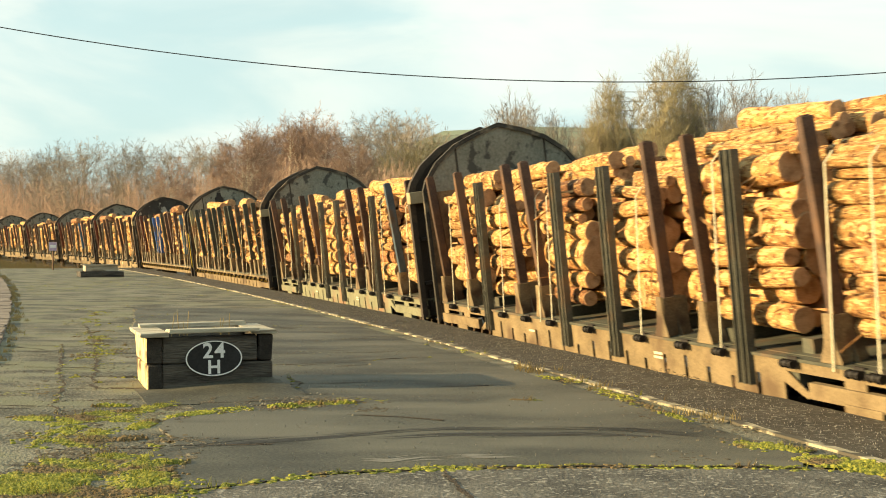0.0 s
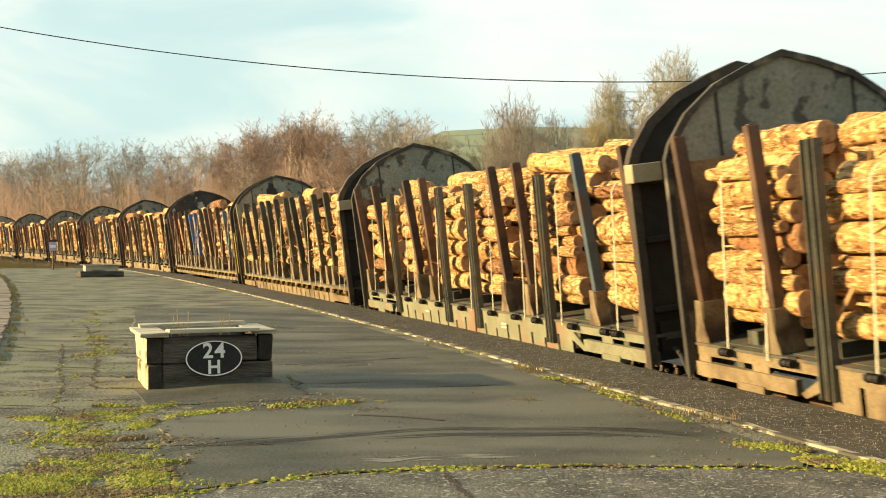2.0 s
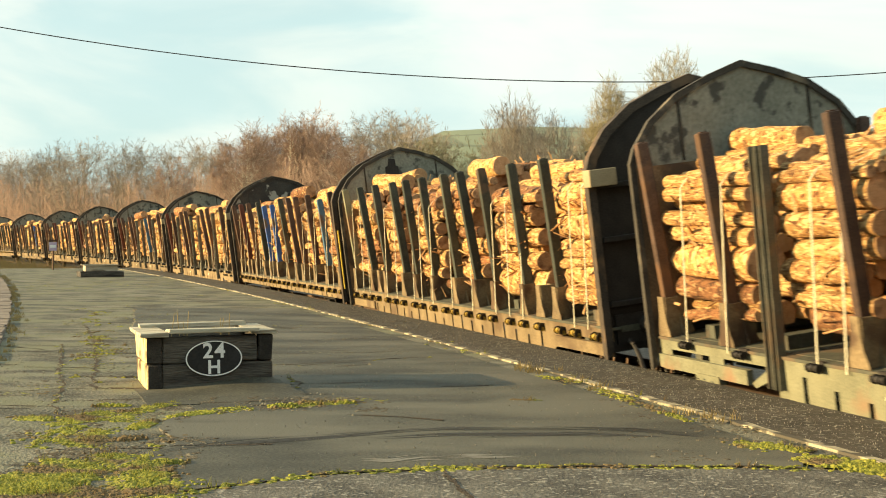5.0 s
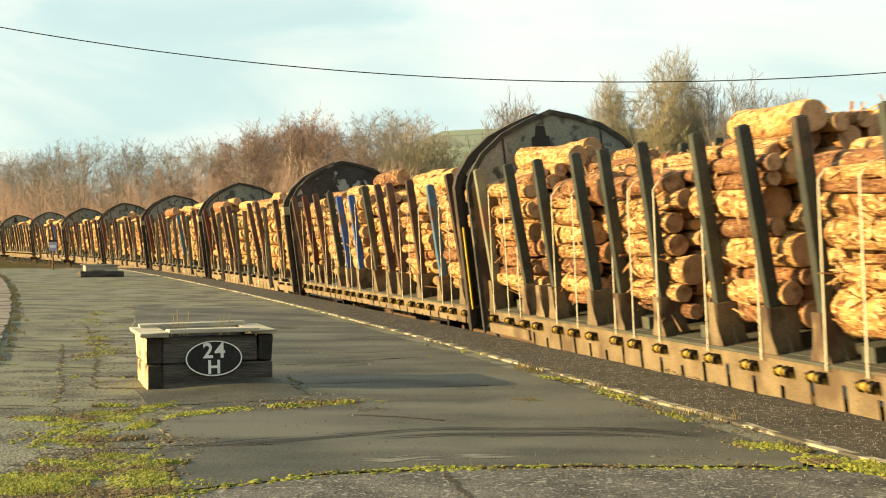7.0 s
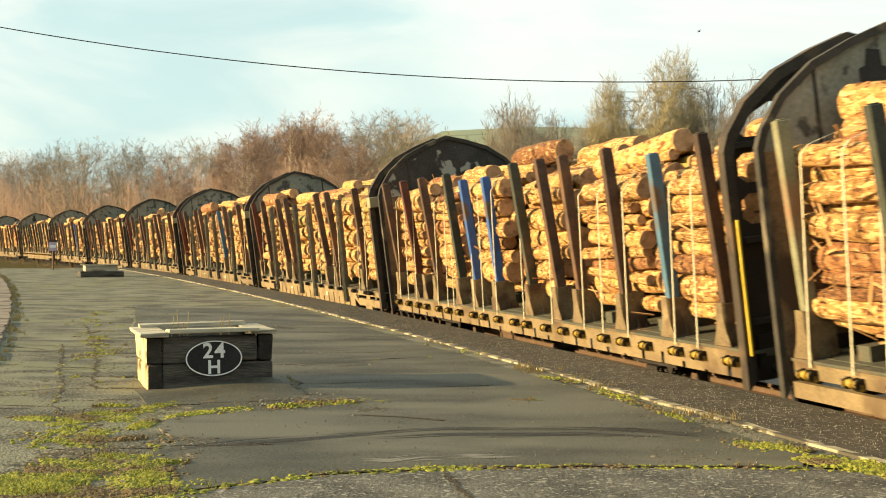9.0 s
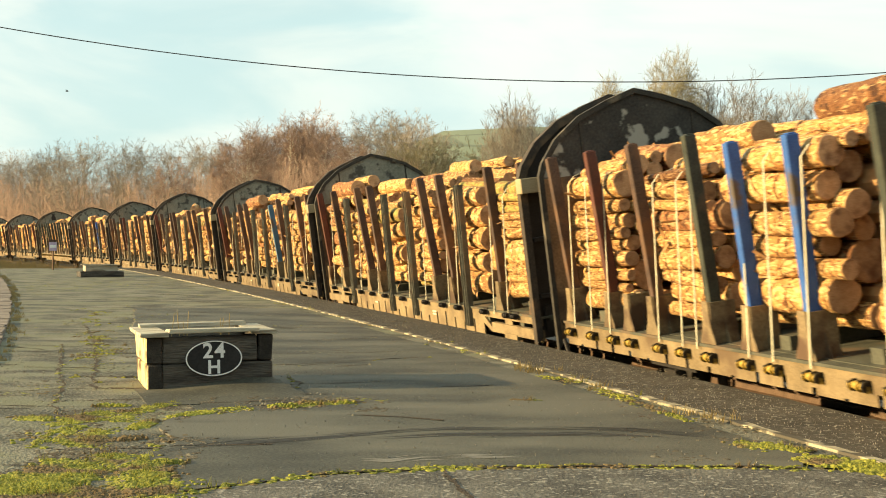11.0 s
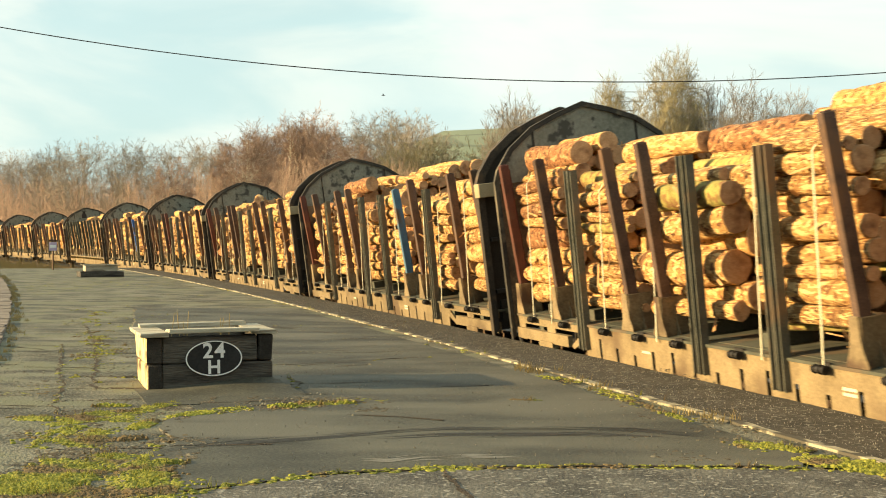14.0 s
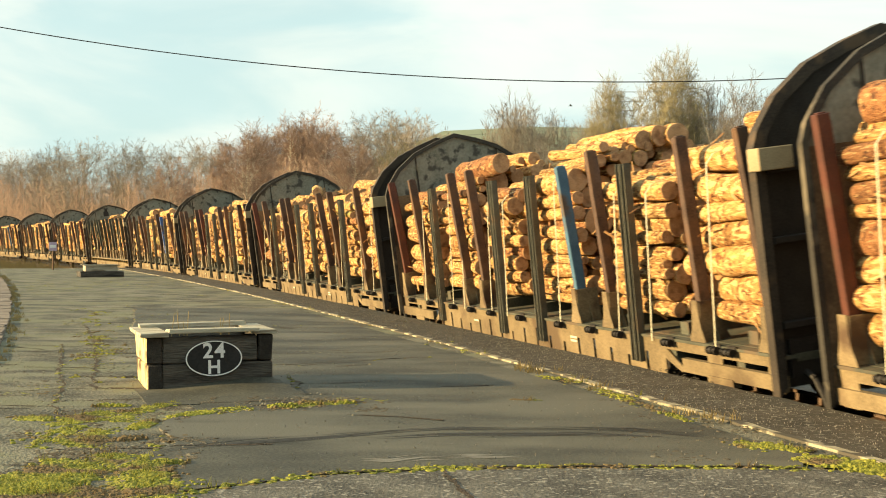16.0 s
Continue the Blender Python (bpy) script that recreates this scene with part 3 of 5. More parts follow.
def build_wagon(k):
    kind, cols = WAGONS[k]
    w = new("log_wagon")
    tagged(w, LABELS[kind], "wagon", "wagons of the timber train")
    low = {"comb": 0.5, "roller": 0.52, "holed": 0.7}[kind]
    hang("deck", shared("deck", deck_mesh), w, "dirty steel floor with log bearers")
    for m in (None, TURNED):
        hang("sole_bar", shared(("sole", kind), lambda: sole_mesh(kind, low)), w, m=m)
    if k == 1:
        for o in w.children:
            if o.name.startswith("sole_bar"):
                o.data = shared("sage_sole", lambda: sage_copy(o.data))
                tagged(o, "faded sage-green sill")
    end_wall(w, 1, kind)
    end_wall(w, -1, kind)
    posts = {"comb": COMB_POSTS, "roller": ROLL_POSTS, "holed": MID_POSTS}[kind]
    ped = FOOT
    rng = random.Random(50 + k)
    for d, c in zip(posts, cols):
        tall = c not in ("blue", "teal")
        for side_m, near in ((TURNED, True), (Matrix(), False)):
            x = HALF - d
            off = pose(x, 0, 0) @ side_m
            lean = off @ pose(0, 1.24, 1.0, rng.uniform(-4.2, -1.8), rng.uniform(-0.9, 0.9), 0) @ pose(0, -1.285, -1.0)
            post = hang("post", shared(("post", c, tall), lambda: post_mesh(c, tall)), w, {"blue": "bright blue post", "teal": "dull blue post", "red": "dark red post", "sage": "faded sage-green post", "slate": "slate-blue post"}.get(c, ""), lean)
            hang("pedestal", shared("pedestal", lambda: pedestal_mesh(ped)), w, m=off @ pose(0, 0, 0.985))
    if kind in BARE_FEET:
        for d in BARE_FEET[kind]:
            for side_m in (TURNED, Matrix()):
                hang("pedestal", shared("pedestal", lambda: pedestal_mesh(ped)), w, "empty pedestal", pose(HALF - d, 0, 0.985) @ side_m)
    if kind == "comb":
        for d in COMB_STAKES:
            for side_m in (TURNED, Matrix()):
                hang("stake", shared("stake", channel_mesh), w, "dark green twin-channel stake", pose(HALF - d, 0, 0) @ side_m @ pose(0, 1.3, 0.7, 1.6) @ pose(0, -1.3, -0.7))
    # winches along the near sill and the straps that run down to them
    if kind == "comb":
        ws = [0.95, 1.25, 2.25, 3.5, 4.3, 5.3, 6.75, 8.0, 8.95, 9.9, 11.2, 12.35]
    else:
        ws = [0.42 + 0.615 * i + 0.07 * math.sin(i * 2.3) for i in range(21)]
    for i, d in enumerate(ws):
        hang("winch", shared(("winch", kind == "comb"), lambda: ratchet_mesh(RATCHET if kind != "comb" else BLACK)), w, "" if kind == "comb" else "yellow and black strap winch",
             pose(HALF - d, 0, 0.86 if kind != "comb" else 0.945) @ TURNED @ (pose(0, -0.45, 0) @ Matrix.Diagonal((1.0, 1.3, 1.02, 1)) if kind != "comb" else pose(0, 0.275, 0) @ Matrix.Diagonal((0.8, 0.8, 0.8, 1))))
    if kind == "comb":
        for d, z, l in ((5.0, 0.80, 0.26), (5.0, 0.755, 0.2), (8.9, 0.78, 0.22)):
            def bar():
                bm = bmesh.new()
                add_box(bm, -0.1, 0.1, 1.312, 1.315, -0.013, 0.013)
                return finish(bm, "marking", STRAP)
            hang("marking", shared("marking", bar), w, "pale painted marking", pose(HALF - d, 0, z) @ TURNED)
    for sy in (-0.87, 0.87):
        hang("buffer", shared("buffer", buffer_mesh), w, m=pose(HALF - 0.02, sy, 0.98))
        hang("buffer", shared("buffer", buffer_mesh), w, m=pose(-HALF + 0.02, sy, 0.98) @ TURNED)
    for e, m in ((1, Matrix()), (-1, TURNED)):
        def hose():
            bm = bmesh.new()
            pts = [(0.0, 0.0, 0.0), (0.12, 0.0, -0.05), (0.2, 0.02, -0.2), (0.26, 0.03, -0.36), (0.34, 0.02, -0.42), (0.42, 0.0, -0.38)]
            for p, q in zip(pts, pts[1:]):
                add_tube(bm, p, q, 0.028, 0.028, 8)
            return finish(bm, "brake_hose", BLACK)
        for y in (-1.12, -0.35, 0.35):
            hang("brake_hose", shared("hose", hose), w, m=m @ pose(HALF - 0.02, y, 0.82))
        def hook():
            bm = bmesh.new()
            add_box(bm, 0, 0.2, -0.05, 0.05, -0.06, 0.06)
            add_tube(bm, (0.2, 0, 0), (0.32, 0, -0.05), 0.05, 0.03, 8)
            add_box(bm, -0.03, 0.0, -1.25, 1.25, -0.18, 0.16)
            return finish(bm, "draw_gear", BLACK)
        hang("draw_gear", shared("hook", hook), w, m=m @ pose(HALF - 0.04, 0, 0.96))
    for x in (-3.9, 3.9):
        wheel = hang("wheelset", shared("wheelset", wheelset_mesh), w, "steel wheels on their axle", pose(x, 0, 0.46))
        wheel["axle_x"] = x
        for m in (Matrix(), TURNED):
            hang("axle_guard", shared("guard", guard_mesh), w, m=pose(x, 0, 0) @ m)
    return w, ws


RATCHET = material("winch_steel", (0.02, 0.018, 0.014), (0.07, 0.055, 0.03), 4, 0.5, 0.3, 0.2, 30, (0.42, 0.28, 0.06), 11.0, (0.53, 0.57))


# ---------------------------------------------------------------- logs
def log_material(name, dark, light, patch, pale_tone, pale_edge):
    """Pine bark: flaking orange over darker bark, pale strips torn bare along the log, dark rings of knots."""
    m = material(name, dark, light, 3.4, 0.85, 0, 1.0, 17, patch, 3.2, (0.55, 0.6), spread=0.22, stretch=(5.5, 0.7, 0.7), vary=0.3, bump_dist=0.035)
    nt = m.node_tree
    L, N = nt.links.new, nt.nodes.new
    bs = nt.nodes["Principled BSDF"]
    src = bs.inputs["Base Color"].links[0].from_socket
    vec = next(n for n in nt.nodes if n.type == "VECT_MATH").outputs["Vector"]

    def veil(stretch, scale, edge, tone, base, detail=6.0, twist=0.8):
        mp = N("ShaderNodeMapping")
        mp.inputs["Scale"].default_value = stretch
        L(vec, mp.inputs["Vector"])
        no = N("ShaderNodeTexNoise")
        no.inputs["Scale"].default_value, no.inputs["Detail"].default_value, no.inputs["Distortion"].default_value = scale, detail, twist
        L(mp.outputs["Vector"], no.inputs["Vector"])
        mr = N("ShaderNodeMapRange")
        mr.inputs["From Min"].default_value, mr.inputs["From Max"].default_value = edge
        L(no.outputs["Fac"], mr.inputs["Value"])
        mx = N("ShaderNodeMix")
        mx.data_type = "RGBA"
        L(mr.outputs["Result"], mx.inputs["Factor"])
        L(base, mx.inputs["A"])
        mx.inputs["B"].default_value = (*tone, 1)
        return mx.outputs["Result"]

    col = veil((0.5, 1.0, 1.0), 4.2, pale_edge, pale_tone, src)
    col = veil((1.0, 0.15, 0.15), 4.6, (0.635, 0.675), (0.17, 0.075, 0.03), col, 2.0, 0.5)
    L(col, bs.inputs["Base Color"])
    return m


BARK = log_material("log_bark", (0.34, 0.155, 0.05), (0.64, 0.36, 0.128), (0.17, 0.068, 0.025), (0.77, 0.52, 0.23), (0.525, 0.57))
BARKGREEN = material("log_bark_mossy", (0.16, 0.15, 0.04), (0.42, 0.32, 0.1), 2.2, 0.9, 0, 0.5, 12, (0.2, 0.1, 0.04), 1.8, (0.5, 0.6), stretch=(8.0, 0.6, 0.6), vary=0.2, bump_dist=0.03)
CUT = material("log_cut_end", (0.3, 0.165, 0.08), (0.47, 0.29, 0.155), 1.5, 0.85, 0, 0.3, 10, (0.16, 0.08, 0.04), 1.0, (0.5, 0.7), vary=0.2)
INNER = material("log_inner", (0.3, 0.15, 0.06), (0.5, 0.3, 0.14), 2.0, 0.9, 0, 0.2, 12)


def log_mesh(i):
    """A unit log along x: length 1, radius 1 across, slightly crooked, tapered and knotty, with cut ends."""
    rng = random.Random(i)
    n, rings = 13, 7
    bm = bmesh.new()
    rows = []
    bend = (rng.uniform(-0.12, 0.12), rng.uniform(-0.12, 0.12))
    knots = [(rng.random(), rng.uniform(0, 6.28)) for _ in range(7)]
    for a in range(rings):
        f = a / (rings - 1)
        x = f - 0.5
        cy, cz = bend[0] * math.sin(math.pi * f), bend[1] * math.sin(math.pi * f)
        row = []
        for b in range(n):
            g = 2 * math.pi * b / n
            r = 1.0 - 0.14 * (f - 0.5) + 0.12 * noise.noise((f * 5.0, math.cos(g) * 1.5 + i * 7, math.sin(g) * 1.5))
            for kx, kg in knots:
                dd = ((f - kx) * 9) ** 2 + (min(abs(g - kg), 6.283 - abs(g - kg)) * 1.8) ** 2
                r += 0.2 * math.exp(-dd * 2)
            row.append(bm.verts.new((x, cy + r * math.cos(g), cz + r * math.sin(g))))
        rows.append(row)
    for a in range(rings - 1):
        for b in range(n):
            c = (b + 1) % n
            f = bm.faces.new((rows[a][b], rows[a][c], rows[a + 1][c], rows[a + 1][b]))
            f.smooth = True
    for row, s in ((rows[0], -1), (rows[-1], 1)):
        inner = [bm.verts.new((v.co.x + s * 0.004, v.co.y * 0.93, v.co.z * 0.93)) for v in row]
        for b in range(n):
            c = (b + 1) % n
            bm.faces.new((row[b], row[c], inner[c], inner[b])).material_index = 1
        f = bm.faces.new(inner)
        f.material_index = 1
    bmesh.ops.recalc_face_normals(bm, faces=bm.faces)
    return bm


def log_variants():
    out = []
    for i in range(10):
        bm = log_mesh(i)
        me = bpy.data.meshes.new("log")
        bm.to_mesh(me)
        bm.free()
        me.materials.append(BARKGREEN if i == 9 else BARK)
        me.materials.append(CUT)
        out.append(me)
    return out


LOGS = log_variants()
BARKRED = log_material("log_bark_red", (0.16, 0.062, 0.026), (0.4, 0.19, 0.08), (0.09, 0.038, 0.018), (0.5, 0.32, 0.15), (0.57, 0.62))


def red_copies():
    out = []
    for me in LOGS[:4]:
        me = me.copy()
        me.materials[0] = BARKRED
        out.append(me)
    return out


REDS = red_copies()


# the thick logs that stand out in the near face of a bay, from the floor up: offset, height, radius
THICK = {(0, 3): [(-1.06, 1.27, 0.1), (-0.85, 1.27, 0.1), (-1.05, 1.47, 0.1), (-0.84, 1.47, 0.1), (-0.94, 1.77, 0.22)],
         (1, 3): [(-1.03, 1.31, 0.14), (-1.03, 1.58, 0.13), (-1.03, 1.84, 0.13), (-1.0, 2.14, 0.17), (-1.03, 2.43, 0.12)],
         (2, 1): [(-0.95, 1.39, 0.22)],
         (4, 1): [(-1.0, 1.33, 0.16), (-1.01, 1.65, 0.16), (-1.0, 1.98, 0.17), (-1.0, 2.32, 0.17), (-1.01, 2.64, 0.15)]}


def pack(rng, lo, top, half, thick=()):
    """Logs of mixed size dropped one by one across a bay until the heap is full: (y, z, radius)."""
    got = np.array(thick, dtype=float).reshape(-1, 3)
    big = rng.random() < 0.38
    xs = np.linspace(-1, 1, 49)
    for _ in range(300):
        r = min(0.2, max(0.055, rng.gauss(0.094 if not big else 0.124, 0.03)))
        if rng.random() < 0.07:
            r = rng.uniform(0.14, 0.22)
        cand = xs * (half - r) + rng.uniform(-0.01, 0.01)
        z = np.full(len(cand), lo + r)
        if len(got):
            dx = cand[:, None] - got[None, :, 0]
            rr = r + got[None, :, 2]
            h = np.where(np.abs(dx) < rr, got[None, :, 1] + np.sqrt(np.maximum(rr * rr - dx * dx, 0)), lo + r)
            z = np.maximum(z, h.max(axis=1))
        crown = top - 0.28 * (np.abs(cand) / half) ** 2.2
        score = z + (z + r > crown) * 10 + np.array([rng.random() * 0.05 for _ in cand])
        i = int(score.argmin())
        if score[i] > 9:
            continue
        got = np.vstack([got, (cand[i], z[i], r)])
    return got


CROWNS = {0: [(9.4, 1.9, -0.5, 0.12, 0.03, -0.05)],
          1: [(6.85, 2.3, -0.25, 0.13, 0.0, 0.02), (2.2, 1.9, -0.8, 0.12, -0.07, 0.1), (4.9, 1.9, -0.5, 0.09, 0.02, -0.06)],
          3: [(2.55, 2.0, -0.55, 0.15, 0.11, 0.05), (6.3, 1.7, -0.4, 0.16, 0.02, 0.0), (0.4, 1.5, 0.1, 0.13, 0.02, 0.0)],
          4: [(11.3, 1.5, -0.85, 0.17, 0.0, 0.04), (11.2, 1.6, -0.45, 0.14, 0.02, -0.04), (8.8, 1.8, -0.4, 0.13, 0.0, 0.03), (7.0, 1.8, -0.2, 0.16, 0.0, 0.0)],
          5: [(8.6, 1.7, -0.75, 0.16, 0.04, 0.02)]}


def build_load(k):
    """The logs on one wagon, bay by bay."""
    kind = WAGONS[k][0]
    rng = random.Random(900 + k)
    load = new("log_load")
    tagged(load, "heaped load of freshly cut orange-barked pine logs on a wagon", "logs", "loads of the timber train")
    cuts = [0.3, 2.45, 4.85, 7.05, 9.15, 11.3, 12.98]
    cuts = [c + rng.uniform(-0.12, 0.12) for c in cuts]
    verts, faces = [], []
    count = 0
    profile = []
    for b in range(6):
        d0, d1 = cuts[b], cuts[b + 1] - (rng.uniform(0.45, 0.66) if b < 5 else 0.0)
        base_top = 2.97 + rng.uniform(-0.14, 0.16)
        profile.append((d0, d1, base_top))
        for y, z, r in pack(rng, 1.17, base_top, 1.17, THICK.get((k, b), ())):
            ln = (d1 - d0) * rng.uniform(0.8, 1.04)
            dm = d0 + abs(rng.gauss(0, 0.15)) - 0.05 + ln / 2
            dm = min(max(dm, 0.3 + ln / 2), BODY - 0.22 - ln / 2)
            seen = y < -1.17 + 2.2 * r + 0.14 or z + r > base_top - 0.30 and y < 0.7
            if seen and count < 298:
                count += 1
                mesh = LOGS[9] if rng.random() < 0.035 else LOGS[rng.randrange(9)]
                if rng.random() < (0.38 if k == 2 else 0.09):
                    mesh = REDS[rng.randrange(4)]
                ob = new("log", mesh)
                ob.parent = load
                ob.matrix_basis = Matrix.LocRotScale((HALF - dm, y, z), Euler((rng.uniform(0, 6.28), rng.gauss(0, 0.03), rng.gauss(0, 0.026) + (math.pi if rng.random() < 0.5 else 0))), (ln, r, r))
            else:
                a = len(verts)
                for e in (-0.5, 0.5):
                    for q in range(8):
                        verts.append((HALF - dm + e * ln, y + r * math.cos(q * 0.7854), z + r * math.sin(q * 0.7854)))
                faces.extend((a + q, a + (q + 1) % 8, a + 8 + (q + 1) % 8, a + 8 + q) for q in range(8))
                faces.append(tuple(range(a + 7, a - 1, -1)))
                faces.append(tuple(range(a + 8, a + 16)))
    # the big logs that lie highest: distance of the front end, length, offset, radius, rise and turn
    for d, ln, y, r, rise, turn in CROWNS.get(k, ()):
        tp = min(profile, key=lambda q: abs((q[0] + q[1]) / 2 - d - ln / 2))[2]
        z = tp - 0.28 * (abs(y) / 1.195) ** 2.2 + r * 0.5
        ob = new("log", REDS[1] if r > 0.15 else LOGS[4])
        ob.parent = load
        ob.matrix_basis = Matrix.LocRotScale((HALF - d - ln / 2, y, z), Euler((rng.uniform(0, 6.28), -rise, turn)), (ln, r, r))
    # loose logs thrown on top of the heap
    for _ in range(9):
        b = rng.randrange(6)
        d0, d1, tp = profile[b]
        r = rng.uniform(0.06, 0.16)
        y = rng.uniform(-0.75, 0.5)
        z = tp - 0.28 * (abs(y) / 1.195) ** 2.2 + r * 0.25
        ob = new("log", LOGS[rng.randrange(9)])
        ob.parent = load
        ob.matrix_basis = Matrix.LocRotScale((HALF - (d0 + d1) / 2 + rng.uniform(-0.15, 0.15), y, z), Euler((rng.uniform(0, 6.28), rng.uniform(-0.05, 0.05), rng.uniform(-0.25, 0.25))), (rng.uniform(1.2, 1.8), r, r))
    # torn bark and twigs caught in the stacks
    bv, bf = [], []
    for _ in range(460 if k == 2 else 170):
        b0, b1, tp = profile[rng.randrange(6)]
        d = rng.uniform(b0 + 0.15, b1 - 0.2)
        if rng.random() < 0.45:
            y = rng.uniform(-1.0, 0.8)
            c = Vector((HALF - d, y, tp - 0.28 * (abs(y) / 1.195) ** 2.2 - 0.03))
        else:
            c = Vector((HALF - d, -1.2 + rng.uniform(0, 0.06), rng.uniform(1.15, tp - 0.3)))
        v = Vector((rng.gauss(0, 1), rng.gauss(0, 0.4) - 0.2, rng.gauss(0, 0.5))).normalized() * rng.uniform(0.05, 0.17)
        n = v.orthogonal().normalized() * rng.uniform(0.006, 0.02)
        o = v.cross(n).normalized() * 0.004
        a = len(bv)
        for p in (c - v, c + v):
            bv.extend((p + n, p - n * 0.6 + o, p - n * 0.6 - o))
        bf.extend(((a, a + 1, a + 4, a + 3), (a + 1, a + 2, a + 5, a + 4), (a + 2, a, a + 3, a + 5), (a, a + 2, a + 1), (a + 3, a + 4, a + 5)))
    tagged(hang("torn_bark", soup("torn_bark", bv, bf, INNER), load), kind="stuff")
    inner = hang("log_core", soup("log_core", verts, faces, INNER), load)
    tagged(inner, kind="stuff")
    return load, profile


def build_straps(k, w, ws, profile):
    """Webbing straps over the load, hanging straight down the near side to the winches."""
    rng = random.Random(300 + k)
    placed = []
    for d in ws:
        if rng.random() < 0.22:
            continue
        bay = min(profile, key=lambda q: abs((q[0] + q[1]) / 2 - d))
        top = bay[2]
        d = min(max(d, bay[0] + 0.25), bay[1] - 0.25)
        if any(abs(d - q) < 0.32 for q in placed):
            continue
        placed.append(d)
        x = HALF - d
        bm = bmesh.new()
        path = [(-1.345, 0.93), (-1.225, top - 0.36), (-1.14, top - 0.27), (-0.7, top - 0.15), (0.0, top - 0.07), (0.7, top - 0.15), (1.14, top - 0.3), (1.3, 1.0)]
        sway = rng.uniform(-0.012, 0.012)
        prev = None
        for i, (y, z) in enumerate(path):
            o = sway * math.sin(i)
            ring = [bm.verts.new((x + o - 0.010, y - 0.004, z)), bm.verts.new((x + o + 0.010, y - 0.004, z)), bm.verts.new((x + o + 0.010, y + 0.004, z + 0.003)), bm.verts.new((x + o - 0.010, y + 0.004, z + 0.003))]
            if prev:
                for a in range(4):
                    b = (a + 1) % 4
                    bm.faces.new((prev[a], prev[b], ring[b], ring[a]))
            prev = ring
        part("strap", bm, STRAP, w, "pale webbing strap")


TRAIN = []
for _k in range(len(WAGONS)):
    _w, _ws = build_wagon(_k)
    _load, _prof = build_load(_k)
    build_straps(_k, _w, _ws, _prof)
    TRAIN.append((_k, _w, _load))


# ---------------------------------------------------------------- trees and scrub behind the line
TWIG_GREY = material("twigs_grey", (0.17, 0.145, 0.115), (0.35, 0.3, 0.24), 0.8, 0.95, 0, 0, 5, vary=0.15)
TWIG_RED = material("twigs_red", (0.19, 0.13, 0.097), (0.37, 0.26, 0.2), 0.8, 0.95, 0, 0, 5, vary=0.15)
TWIG_GREEN = material("twigs_green", (0.15, 0.13, 0.075), (0.3, 0.265, 0.16), 0.8, 0.95, 0, 0, 5, vary=0.15)
TRUNK = material("trunk_bark", (0.09, 0.07, 0.05), (0.2, 0.165, 0.12), 3, 0.95, 0, 0.4, 20)
# Lighter copy of the trunk colour, standing in for sun on the limbs.
TRUNK_SUNLIT = material("sunlit_trunk_bark", (0.14, 0.118, 0.09), (0.32, 0.28, 0.22), 3, 0.95, 0, 0.4, 20)
BIRCH = material("birch_bark", (0.3, 0.27, 0.21), (0.55, 0.5, 0.42), 2, 0.85, 0, 0.3, 12, (0.06, 0.05, 0.04), 3.0, (0.56, 0.62), stretch=(1, 1, 4))


def branch_soup(segs, sides):
    """Tapered three- or four-sided sticks as one mesh soup."""
    vs, fs = [], []
    for p, q, r0, r1 in segs:
        d = (q - p)
        if d.length < 1e-5:
            continue
        d.normalize()
        u = d.orthogonal().normalized()
        w = d.cross(u)
        a = len(vs)
        for c, r in ((p, r0), (q, r1)):
            for i in range(sides):
                g = 6.28318 * i / sides
                vs.append(c + (u * math.cos(g) + w * math.sin(g)) * r)
        for i in range(sides):
            j = (i + 1) % sides
            fs.append((a + i, a + j, a + sides + j, a + sides + i))
    return vs, fs


